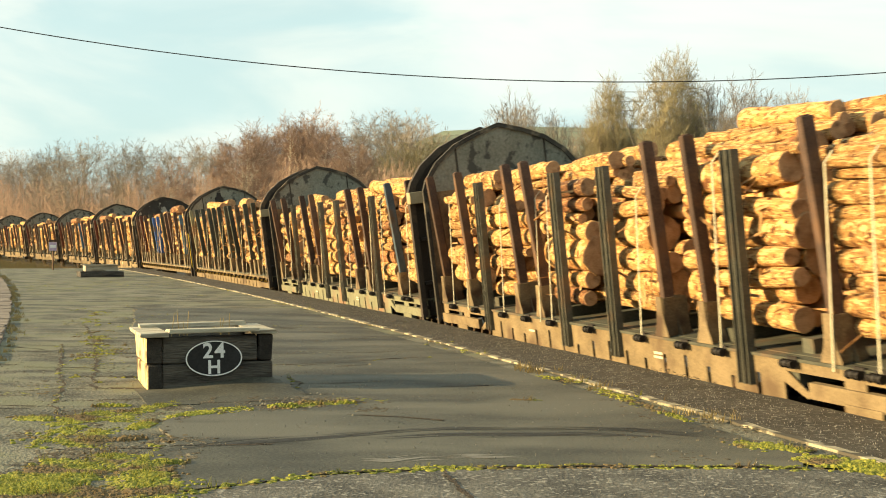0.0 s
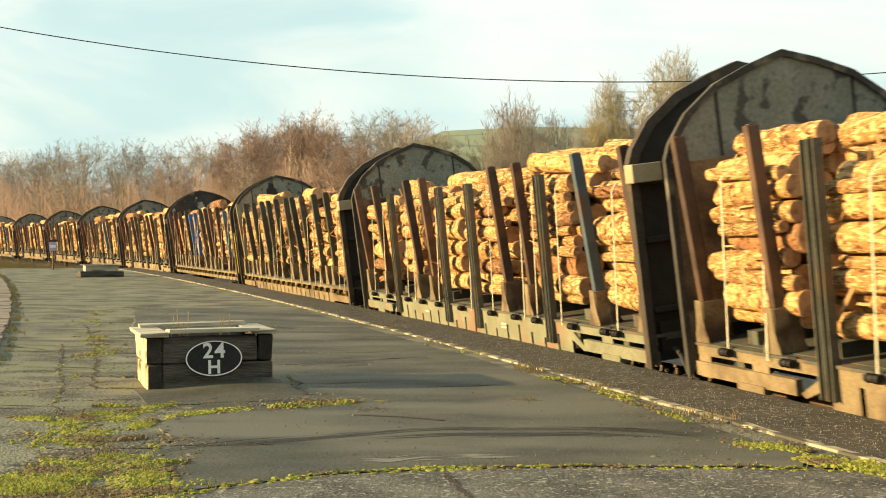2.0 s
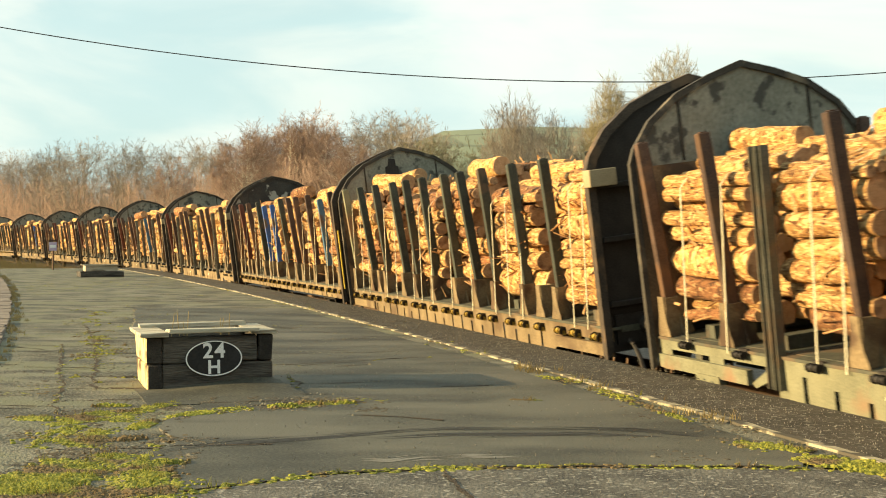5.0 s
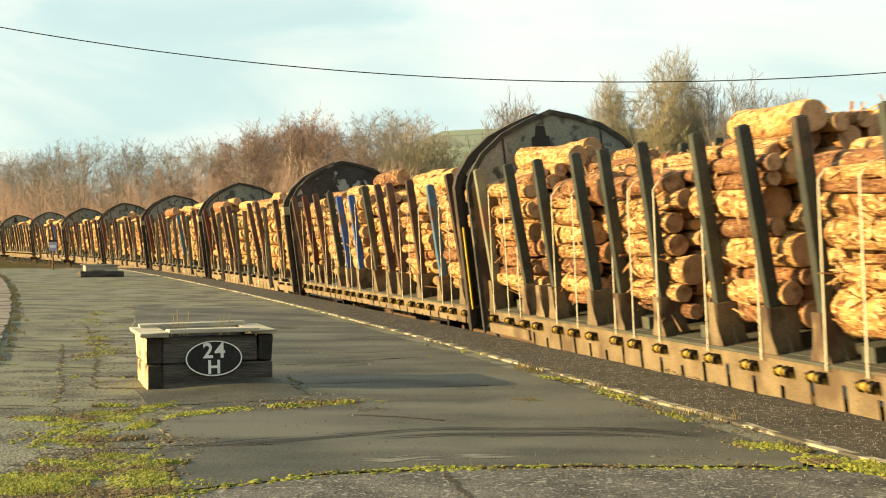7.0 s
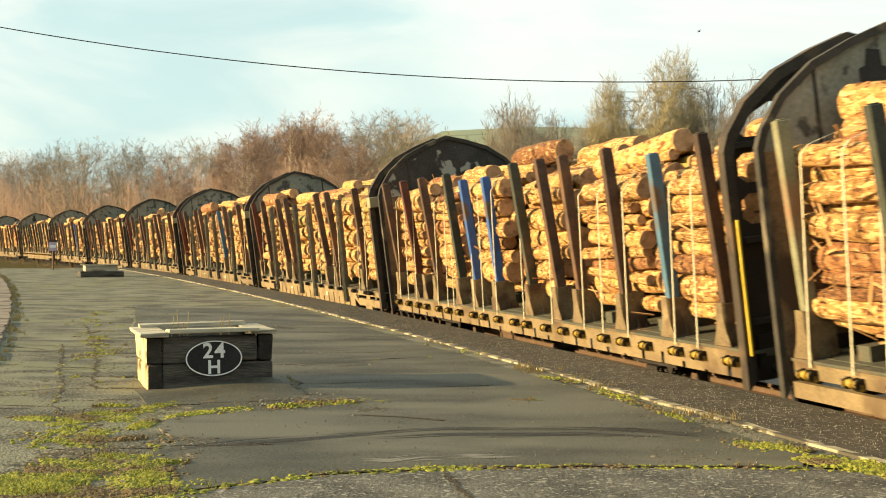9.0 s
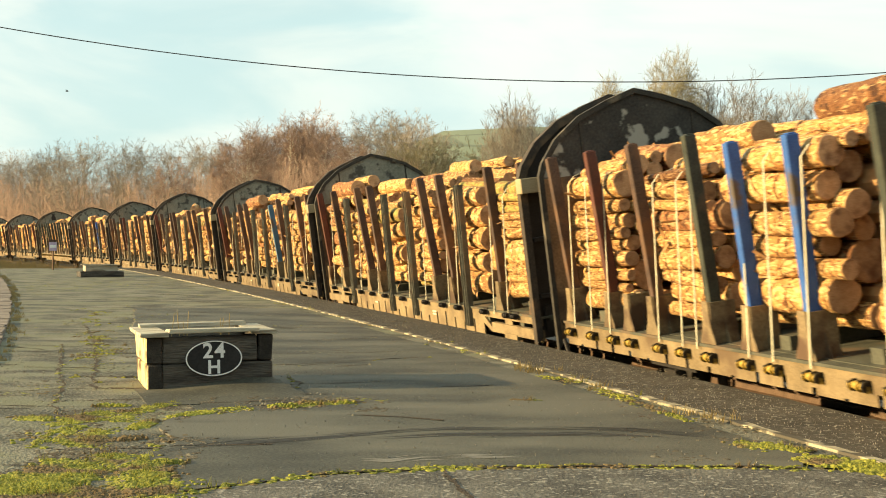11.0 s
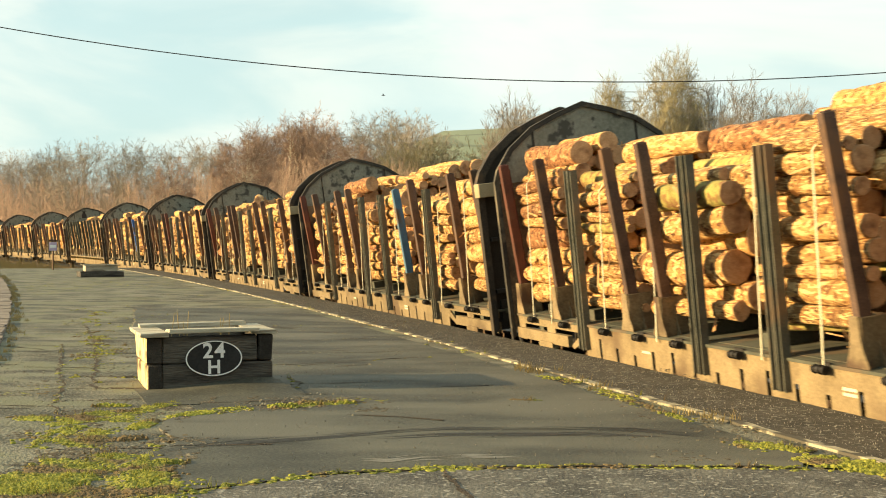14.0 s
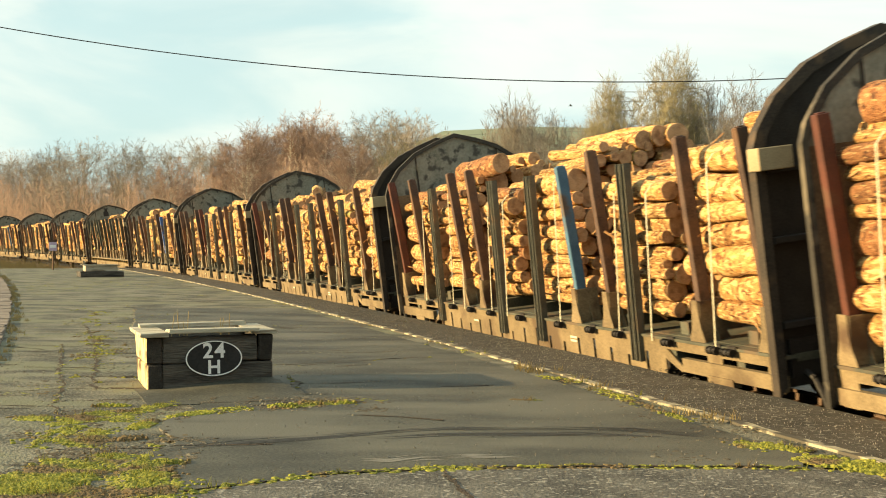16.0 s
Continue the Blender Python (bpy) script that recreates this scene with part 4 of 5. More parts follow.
def grow(seed, height, wide, low, upright, stems, branches):
    """A bare tree: stems, branches that reach out to an uneven crown outline, and fans of fine twigs on them."""
    rng = random.Random(seed)
    thick, thin = [], []
    up = Vector((0, 0, 1))
    bases = []
    for s in range(stems):
        g = s * 6.283 / stems + rng.uniform(-0.4, 0.4)
        lean = (0.03 if stems == 1 else 0.13) * rng.uniform(0.6, 1.2)
        p = Vector((math.cos(g), math.sin(g), 0)) * 0.2 * (stems > 1)
        d = Vector((math.cos(g) * lean, math.sin(g) * lean, 1)).normalized()
        pts, r = [p], 0.013 * height / stems ** 0.5
        for i in range(5):
            d = (d + Vector((rng.gauss(0, 0.05), rng.gauss(0, 0.05), 0))).normalized()
            pts.append(pts[-1] + d * height * 0.86 / 5)
            thick.append((pts[-2], pts[-1], r * (1 - i * 0.18), r * (1 - (i + 1) * 0.18)))
        bases.append(pts)
    mid = height * (low + 1.0) / 2
    for _ in range(int(branches * 1.15)):
        pts = rng.choice(bases)
        f = low + (0.88 - low) * rng.random()
        i = min(4, int(f / 0.86 * 5)) if f < 0.86 else 4
        start = pts[i].lerp(pts[i + 1], rng.random())
        v = Vector((rng.gauss(0, 1), rng.gauss(0, 1), rng.gauss(0.25, 0.8))).normalized()
        k = (1 + 0.2 * noise.noise(v * 1.8 + Vector((seed, 0, 0)))) * rng.uniform(0.5, 1.0) ** 0.4
        end = Vector((v.x * wide * height * k, v.y * wide * height * k, mid + v.z * height * (1 - low) / 2 * k))
        if end.z < start.z + 0.1:
            start = pts[max(0, i - 2)]
        bow = start.lerp(end, 0.5) + Vector((0, 0, -0.05 * height * upright)) + Vector((end.x - start.x, end.y - start.y, 0)) * 0.12
        r = 0.0015 * height
        path = [start, start.lerp(bow, 0.9), bow.lerp(end, 0.5), end]
        for j in range(3):
            (thick if j < 2 else thin).append((path[j], path[j + 1], r * (1 - j * 0.28), r * (1 - (j + 1) * 0.28)))
        way = (end - bow).normalized()
        for _ in range(21):
            q = path[2].lerp(end, rng.uniform(-0.6, 1.0)) if rng.random() < 0.7 else path[1].lerp(path[2], rng.random())
            d = (way * 0.3 + up * upright * 0.8 + Vector((rng.gauss(0, 1), rng.gauss(0, 1), rng.gauss(0, 0.7))) * 0.7).normalized()
            l = height * rng.uniform(0.025, 0.065)
            e = q + d * l
            thin.append((q, e, 0.0062, 0.0034))
            for _ in range(3):
                d2 = (d + Vector((rng.gauss(0, 1), rng.gauss(0, 1), rng.gauss(0.2, 0.6))) * 0.4).normalized()
                q2 = q.lerp(e, rng.uniform(0.2, 0.8))
                thin.append((q2, q2 + d2 * l * rng.uniform(0.4, 0.7), 0.0045, 0.0026))
    return thick, thin


TREE_KINDS = {}


def tree_kind(name, seed, height, wide, low, upright, stems, branches, bark, twig):
    thick, thin = grow(seed, height, wide, low, upright, stems, branches)
    zs = sorted(q.z for _, q, _, _ in thick + thin)
    top = zs[int(len(zs) * 0.9975)]
    thick, thin = [[(p * height / top, q * height / top, a, b) for p, q, a, b in g] for g in (thick, thin)]
    v, f = branch_soup(thick, 5)
    v2, f2 = branch_soup(thin, 3)
    TREE_KINDS[name] = (soup("trunk", v, f, bark, True), soup("crown", v2, f2, twig))


tree_kind("round", 3, 8.0, 0.4, 0.3, 0.35, 2, 110, TRUNK_SUNLIT, TWIG_GREY)
tree_kind("round_b", 8, 8.0, 0.36, 0.25, 0.45, 3, 110, TRUNK_SUNLIT, TWIG_GREY)
tree_kind("poplar", 5, 10.0, 0.17, 0.14, 1.0, 3, 260, TRUNK_SUNLIT, TWIG_GREEN)
tree_kind("oval", 31, 10.0, 0.2, 0.2, 0.9, 2, 170, TRUNK_SUNLIT, TWIG_GREY)
tree_kind("oval_b", 37, 10.0, 0.18, 0.25, 0.8, 1, 150, TRUNK_SUNLIT, TWIG_GREY)
tree_kind("birch", 11, 8.0, 0.2, 0.3, 0.5, 1, 100, BIRCH, TWIG_RED)
tree_kind("birch_b", 14, 8.0, 0.24, 0.35, 0.3, 1, 100, BIRCH, TWIG_RED)
tree_kind("willow", 21, 7.0, 0.42, 0.12, 0.6, 4, 150, TRUNK, TWIG_GREEN)
HEIGHT = {"round": 8.0, "round_b": 8.0, "poplar": 10.0, "oval": 10.0, "oval_b": 10.0, "birch": 8.0, "birch_b": 8.0, "willow": 7.0}
TREE_LABEL = {"round": "bare grey winter tree with a rounded crown", "round_b": "bare grey winter tree with a rounded crown", "oval": "bare grey tree with a dense upright oval crown", "oval_b": "bare grey tree with a dense upright oval crown", "poplar": "tall bare upright tree with dense yellowish twigs",
              "birch": "bare birch with a pale trunk and reddish twigs", "birch_b": "bare birch with a pale trunk and reddish twigs", "willow": "bare bushy willow with greenish twigs"}


def plant(kind, x, y, h, rng):
    t = new("tree")
    tagged(t, TREE_LABEL[kind], "tree", "trees behind the line")
    k = h / HEIGHT[kind]
    t.matrix_basis = Matrix.LocRotScale((x, y, -0.8), Euler((0, 0, rng.uniform(0, 6.28))), (k * rng.uniform(0.85, 1.1), k * rng.uniform(0.85, 1.1), k))
    hang("trunk", TREE_KINDS[kind][0], t)
    hang("crown", TREE_KINDS[kind][1], t)


def build_trees():
    rng = random.Random(77)
    rows = [("willow", 4.6, 108, 10.9), ("willow", 9.6, 85, 8.9), ("willow", 13.1, 92, 9.8)]
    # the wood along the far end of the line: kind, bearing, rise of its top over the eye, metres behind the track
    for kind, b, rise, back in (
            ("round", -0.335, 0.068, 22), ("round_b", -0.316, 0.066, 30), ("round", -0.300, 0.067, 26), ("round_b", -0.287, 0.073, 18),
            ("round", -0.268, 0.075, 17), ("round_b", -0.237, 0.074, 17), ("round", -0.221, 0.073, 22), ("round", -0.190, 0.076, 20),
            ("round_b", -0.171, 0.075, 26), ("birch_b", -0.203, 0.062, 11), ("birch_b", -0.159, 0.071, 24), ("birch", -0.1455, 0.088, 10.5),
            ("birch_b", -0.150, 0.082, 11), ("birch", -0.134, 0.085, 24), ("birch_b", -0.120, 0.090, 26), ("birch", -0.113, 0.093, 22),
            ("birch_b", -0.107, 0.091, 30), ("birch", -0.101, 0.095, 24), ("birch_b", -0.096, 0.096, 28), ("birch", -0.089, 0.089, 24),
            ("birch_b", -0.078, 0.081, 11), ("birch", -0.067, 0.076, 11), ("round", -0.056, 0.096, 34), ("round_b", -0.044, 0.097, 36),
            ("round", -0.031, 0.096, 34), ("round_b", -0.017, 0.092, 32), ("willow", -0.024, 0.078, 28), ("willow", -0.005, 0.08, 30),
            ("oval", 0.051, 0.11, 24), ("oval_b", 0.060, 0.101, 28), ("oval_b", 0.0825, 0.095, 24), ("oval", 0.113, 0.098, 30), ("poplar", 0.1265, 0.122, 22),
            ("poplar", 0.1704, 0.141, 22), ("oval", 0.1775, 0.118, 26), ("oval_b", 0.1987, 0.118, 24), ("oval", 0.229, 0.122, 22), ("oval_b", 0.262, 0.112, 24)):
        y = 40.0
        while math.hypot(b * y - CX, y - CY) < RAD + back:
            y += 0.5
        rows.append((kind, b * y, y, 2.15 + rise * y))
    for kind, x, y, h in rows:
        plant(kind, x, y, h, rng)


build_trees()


def build_scrub(name, n, seed, b0, b1, back0, back1, top, mt, label, r=0.012):
    """A thicket of thin upright stems with side twigs behind the track, one mesh, between two bearings from the platform;
    top gives the rise of its skyline by bearing."""
    rng = random.Random(seed)
    segs = []
    for _ in range(n):
        b = rng.uniform(b0, b1)
        back = rng.uniform(back0, back1)
        y = 30.0
        while math.hypot(b * y - CX, y - CY) < RAD + back and y < 260:
            y += 1.0
        x = b * y
        h = (2.15 + (top(b) + 0.014 * noise.noise((b * 45, back * 0.1, seed))) * y) * rng.uniform(0.35, 1.0)
        p = Vector((x, y, -0.8))
        d = Vector((rng.uniform(-0.12, 0.12), rng.uniform(-0.12, 0.12), 1))
        mid = p + d * h * 0.5
        end = mid + (d + Vector((rng.uniform(-0.12, 0.12), rng.uniform(-0.12, 0.12), 0))) * h * 0.5
        segs.append((p, mid, r * 1.6, r))
        segs.append((mid, end, r, r * 0.4))
        for _ in range(8):
            f = rng.uniform(0.25, 0.98)
            q = p.lerp(mid, f * 2) if f < 0.5 else mid.lerp(end, f * 2 - 1)
            a = rng.uniform(0, 6.283)
            l = h * rng.uniform(0.08, 0.2)
            segs.append((q, q + Vector((math.cos(a) * 0.45, math.sin(a) * 0.45, 0.9)) * l, r * 0.7, r * 0.3))
    v, f = branch_soup(segs, 3)
    thing(name, soup(name, v, f, mt), label, "scrub", kind="stuff")


def skyline(b):
    return 0.045 + 0.016 * max(0.0, 1 - abs(b + 0.1) / 0.1) - 0.012 * max(0.0, 1 - abs(b - 0.02) / 0.04) + 0.1 * max(0.0, b - 0.06)


build_scrub("birch_thicket", 10000, 1, -0.37, 0.0, 13, 42, skyline, TWIG_RED, "dense reddish-brown thicket of bare birch saplings", 0.017)
build_scrub("willow_thicket", 5000, 2, -0.02, 0.36, 11, 34, skyline, TWIG_GREEN, "yellow-brown thicket of bare willow stems", 0.012)


def build_wire():
    bm = bmesh.new()
    prev = None
    for i in range(81):
        x = -39.0 + i * 1.05
        q = Vector((x, 62.0, 8.72 + 0.0030148 * (x - 7.757) ** 2))
        ring = [bm.verts.new(q + Vector((0, 0.024 * math.cos(a * 1.5708), 0.024 * math.sin(a * 1.5708)))) for a in range(4)]
        if prev:
            for a in range(4):
                b = (a + 1) % 4
                bm.faces.new((prev[a], prev[b], ring[b], ring[a]))
        prev = ring
    thing("overhead_wire", finish(bm, "overhead_wire", BLACK), "black overhead cable sagging across the sky", "cable")


build_wire()


def build_bird():
    """A small dark bird gliding across the sky."""
    b = new("bird")
    tagged(b, "small dark bird flying across the sky", "bird", "birds over the line")
    bm = bmesh.new()
    add_tube(bm, (-0.08, 0, 0), (0.0, 0, 0.006), 0.006, 0.022, 8)
    add_tube(bm, (0.0, 0, 0.006), (0.08, 0, 0.0), 0.022, 0.008, 8)
    part("body", bm, BLACK, b)
    for e in (-1, 1):
        bm = bmesh.new()
        add_prism(bm, [(0.04, 0.0), (0.02, e * 0.08), (-0.02, e * 0.16), (-0.02, e * 0.08), (-0.03, 0.0)], "z", 0.0, 0.008)
        part("wing", bm, BLACK, b, m=pose(0, 0, 0.02, e * 22, 0, 0))
    return b


BIRD, SECOND_BIRD = build_bird(), build_bird()
BIRD_PATH = [(0.0, -70.0, 8.2), (6.0, -41.0, 8.1), (12.0, -12.3, 7.95), (12.5, -9.97, 7.95), (13.0, -7.38, 7.95), (15.0, 1.47, 7.6), (16.0, 5.7, 7.4)]
SECOND_PATH = [(0.0, 28.0, 24.0), (8.6, 12.06, 11.4), (8.8, 11.8, 11.06), (9.0, 11.45, 10.75), (9.2, 11.02, 10.44), (11.3, 5.0, 3.0), (16.0, -8.0, 2.0)]


# ---------------------------------------------------------------- the platform's things
SLEEPER = material("old_sleeper", (0.045, 0.04, 0.034), (0.125, 0.112, 0.092), 2.5, 0.85, 0, 0.9, 16, (0.03, 0.027, 0.024), 1.6, (0.5, 0.62), stretch=(0.7, 6, 6), vary=0.15, bump_dist=0.02)
DARK_SLEEPER = material("dark_sleeper", (0.014, 0.012, 0.01), (0.05, 0.043, 0.034), 3.0, 0.8, 0, 0.9, 20, stretch=(4, 1, 4), vary=0.15, bump_dist=0.02)
# Pale yellow that paints low sun onto the left sleeper faces.
SUNLIT_SIDE = material("sleeper_sunlit_side", (0.45, 0.34, 0.18), (0.72, 0.56, 0.32), 3.0, 0.9, 0, 0.9, 25, (0.1, 0.07, 0.04), 3.0, (0.52, 0.64), vary=0.1, bump_dist=0.015)
COPING = material("coping_board", (0.3, 0.27, 0.2), (0.5, 0.46, 0.36), 3.0, 0.85, 0, 0.5, 25, (0.2, 0.17, 0.12), 2.0, stretch=(0.6, 5, 5), vary=0.1)
SIGNBLACK = material("sign_black", (0.008, 0.008, 0.008), (0.022, 0.022, 0.022), 8, 0.6, 0, 0.1, 60)
SIGNWHITE = material("sign_white", (0.62, 0.62, 0.6), (0.8, 0.8, 0.78), 10, 0.6, 0, 0.1, 60)
SOIL = material("planter_soil", (0.03, 0.022, 0.014), (0.08, 0.06, 0.04), 8, 0.95, 0, 1.0, 40, bump_dist=0.03)


def rough_beam(bm, x0, x1, y0, y1, z0, z1, seed):
    """A timber with slightly worn, uneven edges."""
    rng = random.Random(seed)
    for v in add_box(bm, x0, x1, y0, y1, z0, z1):
        v.co += Vector((rng.uniform(-0.012, 0.012), rng.uniform(-0.008, 0.008), rng.uniform(-0.006, 0.006)))


def build_planter():
    """A square planter of old railway sleepers laid two high, with a board coping and an oval number sign."""
    p = new("planter")
    tagged(p, "planter of dark old sleepers with pale coping and oval sign", "planter")
    wide, deep, t, h = 1.14, 0.98, 0.135, 0.245
    for c in (0, 1):
        z = c * h
        for left, x0, x1 in ((True, 0.0 if c else 0.01, t), (False, wide - t, wide)):
            bm = bmesh.new()
            y0 = 0.0 if c or left else t + 0.006
            rough_beam(bm, x0, x1, y0, deep, z + 0.004, z + h - 0.004, int(x0 * 100) + c)
            me = finish(bm, "sleeper", [DARK_SLEEPER, SUNLIT_SIDE], 0.012)
            # Left-facing faces take the pale tone that stands for direct sun.
            if left:
                for f in me.polygons:
                    f.material_index = 1 if f.normal.x < -0.4 else 0
            hang("sleeper", me, p, "sleeper with one split side painted pale for sunlight" if left else "")
        for y0, y1 in ((0.012, t), (deep - t, deep - 0.012)):
            bm = bmesh.new()
            front = y0 < 0.5
            rough_beam(bm, t + 0.004, wide - (t + 0.004 if c or not front else -0.006), y0, y1, z + 0.004, z + h - 0.004, int(y0 * 100) + c + 7)
            part("sleeper", bm, SLEEPER, p, bevel=0.012)
    bm = bmesh.new()
    add_box(bm, t, wide - t, t, deep - t, 0.06, 0.43)
    part("soil", bm, SOIL, p, "dark soil")
    z = 2 * h
    for x0, x1, y0, y1, dz in ((-0.05, 0.19, -0.06, deep + 0.05, 0), (wide - 0.18, wide + 0.035, -0.02, deep + 0.05, 0), (0.19, wide - 0.13, -0.06, 0.16, 0.026), (0.02, wide - 0.1, deep - 0.16, deep + 0.05, 0.03)):
        bm = bmesh.new()
        rough_beam(bm, x0, x1, y0, y1, z + dz, z + dz + 0.04, int(x0 * 31))
        part("coping", bm, COPING, p, "pale weathered coping board", bevel=0.006)
    sign = bmesh.new()
    ring = [(0.255 * math.cos(a * math.pi / 24), 0.16 * math.sin(a * math.pi / 24)) for a in range(48)]
    add_prism(sign, ring, "y", -0.012, 0.0)
    s = part("sign", sign, SIGNBLACK, p, "black oval sign with white letters", pose(0.6, -0.004, 0.285, 0, 0, 0))
    bm = bmesh.new()
    prev = first = None
    for a in range(49):
        c, d = math.cos(a * math.pi / 24), math.sin(a * math.pi / 24)
        q = [bm.verts.new((0.255 * c * k, y, 0.16 * d * k2)) for k, k2, y in ((1.0, 1.0, -0.012), (0.955, 0.935, -0.012), (0.955, 0.935, -0.017), (1.0, 1.0, -0.017))]
        if prev:
            for e in range(4):
                g = (e + 1) % 4
                bm.faces.new((prev[e], prev[g], q[g], q[e]))
        prev = q
    part("rim", bm, SIGNWHITE, s, "white rim")
    for text, x, z2, size in (("24", 0.0, 0.012, 0.19), ("H", 0.0, -0.13, 0.17)):
        cu = bpy.data.curves.new("lettering", "FONT")
        cu.body, cu.size, cu.align_x, cu.extrude, cu.offset = text, size, "CENTER", 0.002, 0.004
        cu.space_character = 1.14
        cu.materials.append(SIGNWHITE)
        ob = new("lettering", cu)
        ob.parent = s
        ob.matrix_basis = pose(x, -0.0145, z2 - 0.005, 90, 0, 0)
    # dead stems in the soil
    rng = random.Random(4)
    for i in range(7):
        bm = bmesh.new()
        x, y = rng.uniform(0.25, 0.9), rng.uniform(0.5, 0.85)
        add_tube(bm, (x, y, 0.42), (x + rng.uniform(-0.04, 0.04), y, 0.5 + rng.uniform(0.08, 0.2)), 0.004, 0.002, 5)
        part("dead_stem", bm, DRYGRASS, p, "dry stem")
    p.matrix_basis = Matrix.Translation((-2.64, 11.93, -0.02)) @ Matrix.Rotation(radians(-1.0), 4, "Y") @ Matrix.Rotation(radians(18), 4, "Z")
    return p


build_planter()


def build_far_planter():
    p = new("planter")
    tagged(p, "low two-tier planter of grey sleepers on the asphalt", "planter")
    f = 42.5 / RAD + AZ
    for i, (w, d, z0, z1, mt) in enumerate(((1.5, 1.2, 0.0, 0.2, SLEEPER), (1.12, 0.8, 0.2, 0.4, COPING))):
        for a, (x0, x1, y0, y1) in enumerate(((-w / 2, w / 2, -d / 2, -d / 2 + 0.13), (-w / 2, w / 2, d / 2 - 0.13, d / 2), (-w / 2, -w / 2 + 0.13, -d / 2 + 0.13, d / 2 - 0.13), (w / 2 - 0.13, w / 2, -d / 2 + 0.13, d / 2 - 0.13))):
            bm = bmesh.new()
            rough_beam(bm, x0, x1, y0, y1, z0, z1 - 0.002, a + i * 9)
            part("sleeper", bm, mt, p, bevel=0.012)
    for x0, x1, y0, y1 in ((-0.64, 0.64, -0.46, -0.27), (-0.64, 0.64, 0.27, 0.46)):
        bm = bmesh.new()
        rough_beam(bm, x0, x1, y0, y1, 0.4, 0.44, 5)
        part("coping", bm, COPING, p, "pale coping board", bevel=0.006)
    bm = bmesh.new()
    add_box(bm, -0.72, 0.72, -0.57, 0.57, 0.05, 0.18)
    add_box(bm, -0.53, 0.53, -0.37, 0.37, 0.18, 0.37)
    part("soil", bm, SOIL, p)
    p.matrix_basis = pose(-12.2, 47.6, 0, 0, 0, math.degrees(f) + 2)


build_far_planter()


def build_signpost():
    p = new("signpost")
    tagged(p, "slim grey post with a small lilac and white sign", "signpost")
    bm = bmesh.new()
    add_tube(bm, (0, 0, 0), (0, 0, 1.2), 0.035, 0.035, 10)
    part("post", bm, RAILSTEEL, p)
    bm = bmesh.new()
    add_box(bm, -0.16, 0.16, -0.05, -0.036, 0.85, 1.22)
    part("plate", bm, material("lilac_plate", (0.3, 0.24, 0.36), (0.42, 0.36, 0.48), 5, 0.6, 0, 0.1, 30), p, "lilac sign plate", bevel=0.004)
    bm = bmesh.new()
    add_box(bm, -0.13, 0.13, -0.056, -0.051, 0.98, 1.1)
    part("panel", bm, SIGNWHITE, p, "white band")
    bm = bmesh.new()
    add_box(bm, -0.18, 0.18, -0.052, -0.03, 1.23, 1.33)
    part("cap", bm, BROWN, p, "dark cap plate", bevel=0.004)
    p.matrix_basis = pose(-16.75, 57.4, -0.02, 0, 0, 12)


build_signpost()


# asphalt overlay, concrete apron, joints and growth in them
JOINT = [(-1.57, 6.98), (-1.22, 7.2), (-0.72, 7.61), (-0.01, 7.85), (0.73, 7.93), (1.74, 7.93), (2.13, 7.89)]
LEFT = [(-1.6, 6.9), (-1.9, 7.8), (-1.75, 8.7), (-2.05, 9.6), (-2.0, 10.3), (-1.95, 11.4), (-2.5, 13.6), (-3.6, 16.5), (-4.5, 19.5), (-6.0, 26.0)]
CRACKS = [[(-1.82, 14.21), (-1.48, 14.41), (-0.98, 14.82), (-0.11, 15.27)], [(-1.61, 12.74), (-1.43, 12.24), (-1.37, 12.33)], [(-3.88, 11.73), (-3.63, 11.87), (-3.46, 12.06)], [(-4.86, 17.08), (-4.03, 14.07), (-3.4, 11.97), (-3.13, 10.76), (-2.82, 9.93)],
          [(-2.82, 9.93), (-2.53, 10.26), (-2.24, 10.98), (-2.06, 11.38)], [(-2.16, 9.79), (-1.95, 10.18), (-1.69, 10.45), (-1.39, 10.89), (-1.05, 11.13), (-0.67, 11.03)],
          [(-1.6, 14.05), (-1.35, 14.32), (-0.89, 14.74), (-0.31, 15.26)], [(-5.63, 21.02), (-4.72, 18.07), (-3.65, 14.09), (-3.13, 11.98)],
          [(-2.82, 9.93), (-2.19, 8.6), (-1.94, 7.86), (-1.49, 7.17)], [(0.01, 7.81), (0.14, 7.01), (0.2, 6.4)], [(-6.8, 27.0), (-4.5, 26.2), (-2.0, 27.5)],
          [(-1.5, 12.95), (-1.36, 12.5), (-1.28, 12.0)], [(-4.2, 20.0), (-2.5, 20.6), (-0.5, 22.0)], [(-7.5, 33.0), (-5.6, 32.0), (-3.9, 33.5)]]


def surf(x, y):
    """The height of the platform's top at a place."""
    left = np.interp(y, [q[1] for q in LEFT], [q[0] for q in LEFT])
    front = np.interp(x, [q[0] for q in JOINT], [q[1] for q in JOINT])
    if y < front and x > -1.6:
        return 0.012
    return 0.016 if left < x and y < 26 else 0.006 * noise.noise((x * 0.5, y * 0.5, 1.0)) + 0.0024 * noise.noise((x * 1.7, y * 1.7, 5.0))


def wavy(line, step, amp, seed):
    """Points along a bent line at even steps, wandering a little to its sides."""
    out = []
    for (x0, y0), (x1, y1) in zip(line, line[1:]):
        n = max(1, int(math.hypot(x1 - x0, y1 - y0) / step))
        for i in range(n):
            x, y = x0 + (x1 - x0) * i / n, y0 + (y1 - y0) * i / n
            out.append((x + amp * noise.noise((x * 4, y * 4, seed)) + amp * 0.5 * noise.noise((x * 15, y * 15, seed)), y + amp * noise.noise((x * 4, y * 4, seed + 9))+ amp * 0.5 * noise.noise((x * 15, y * 15, seed + 5))))
    return out + [line[-1]]


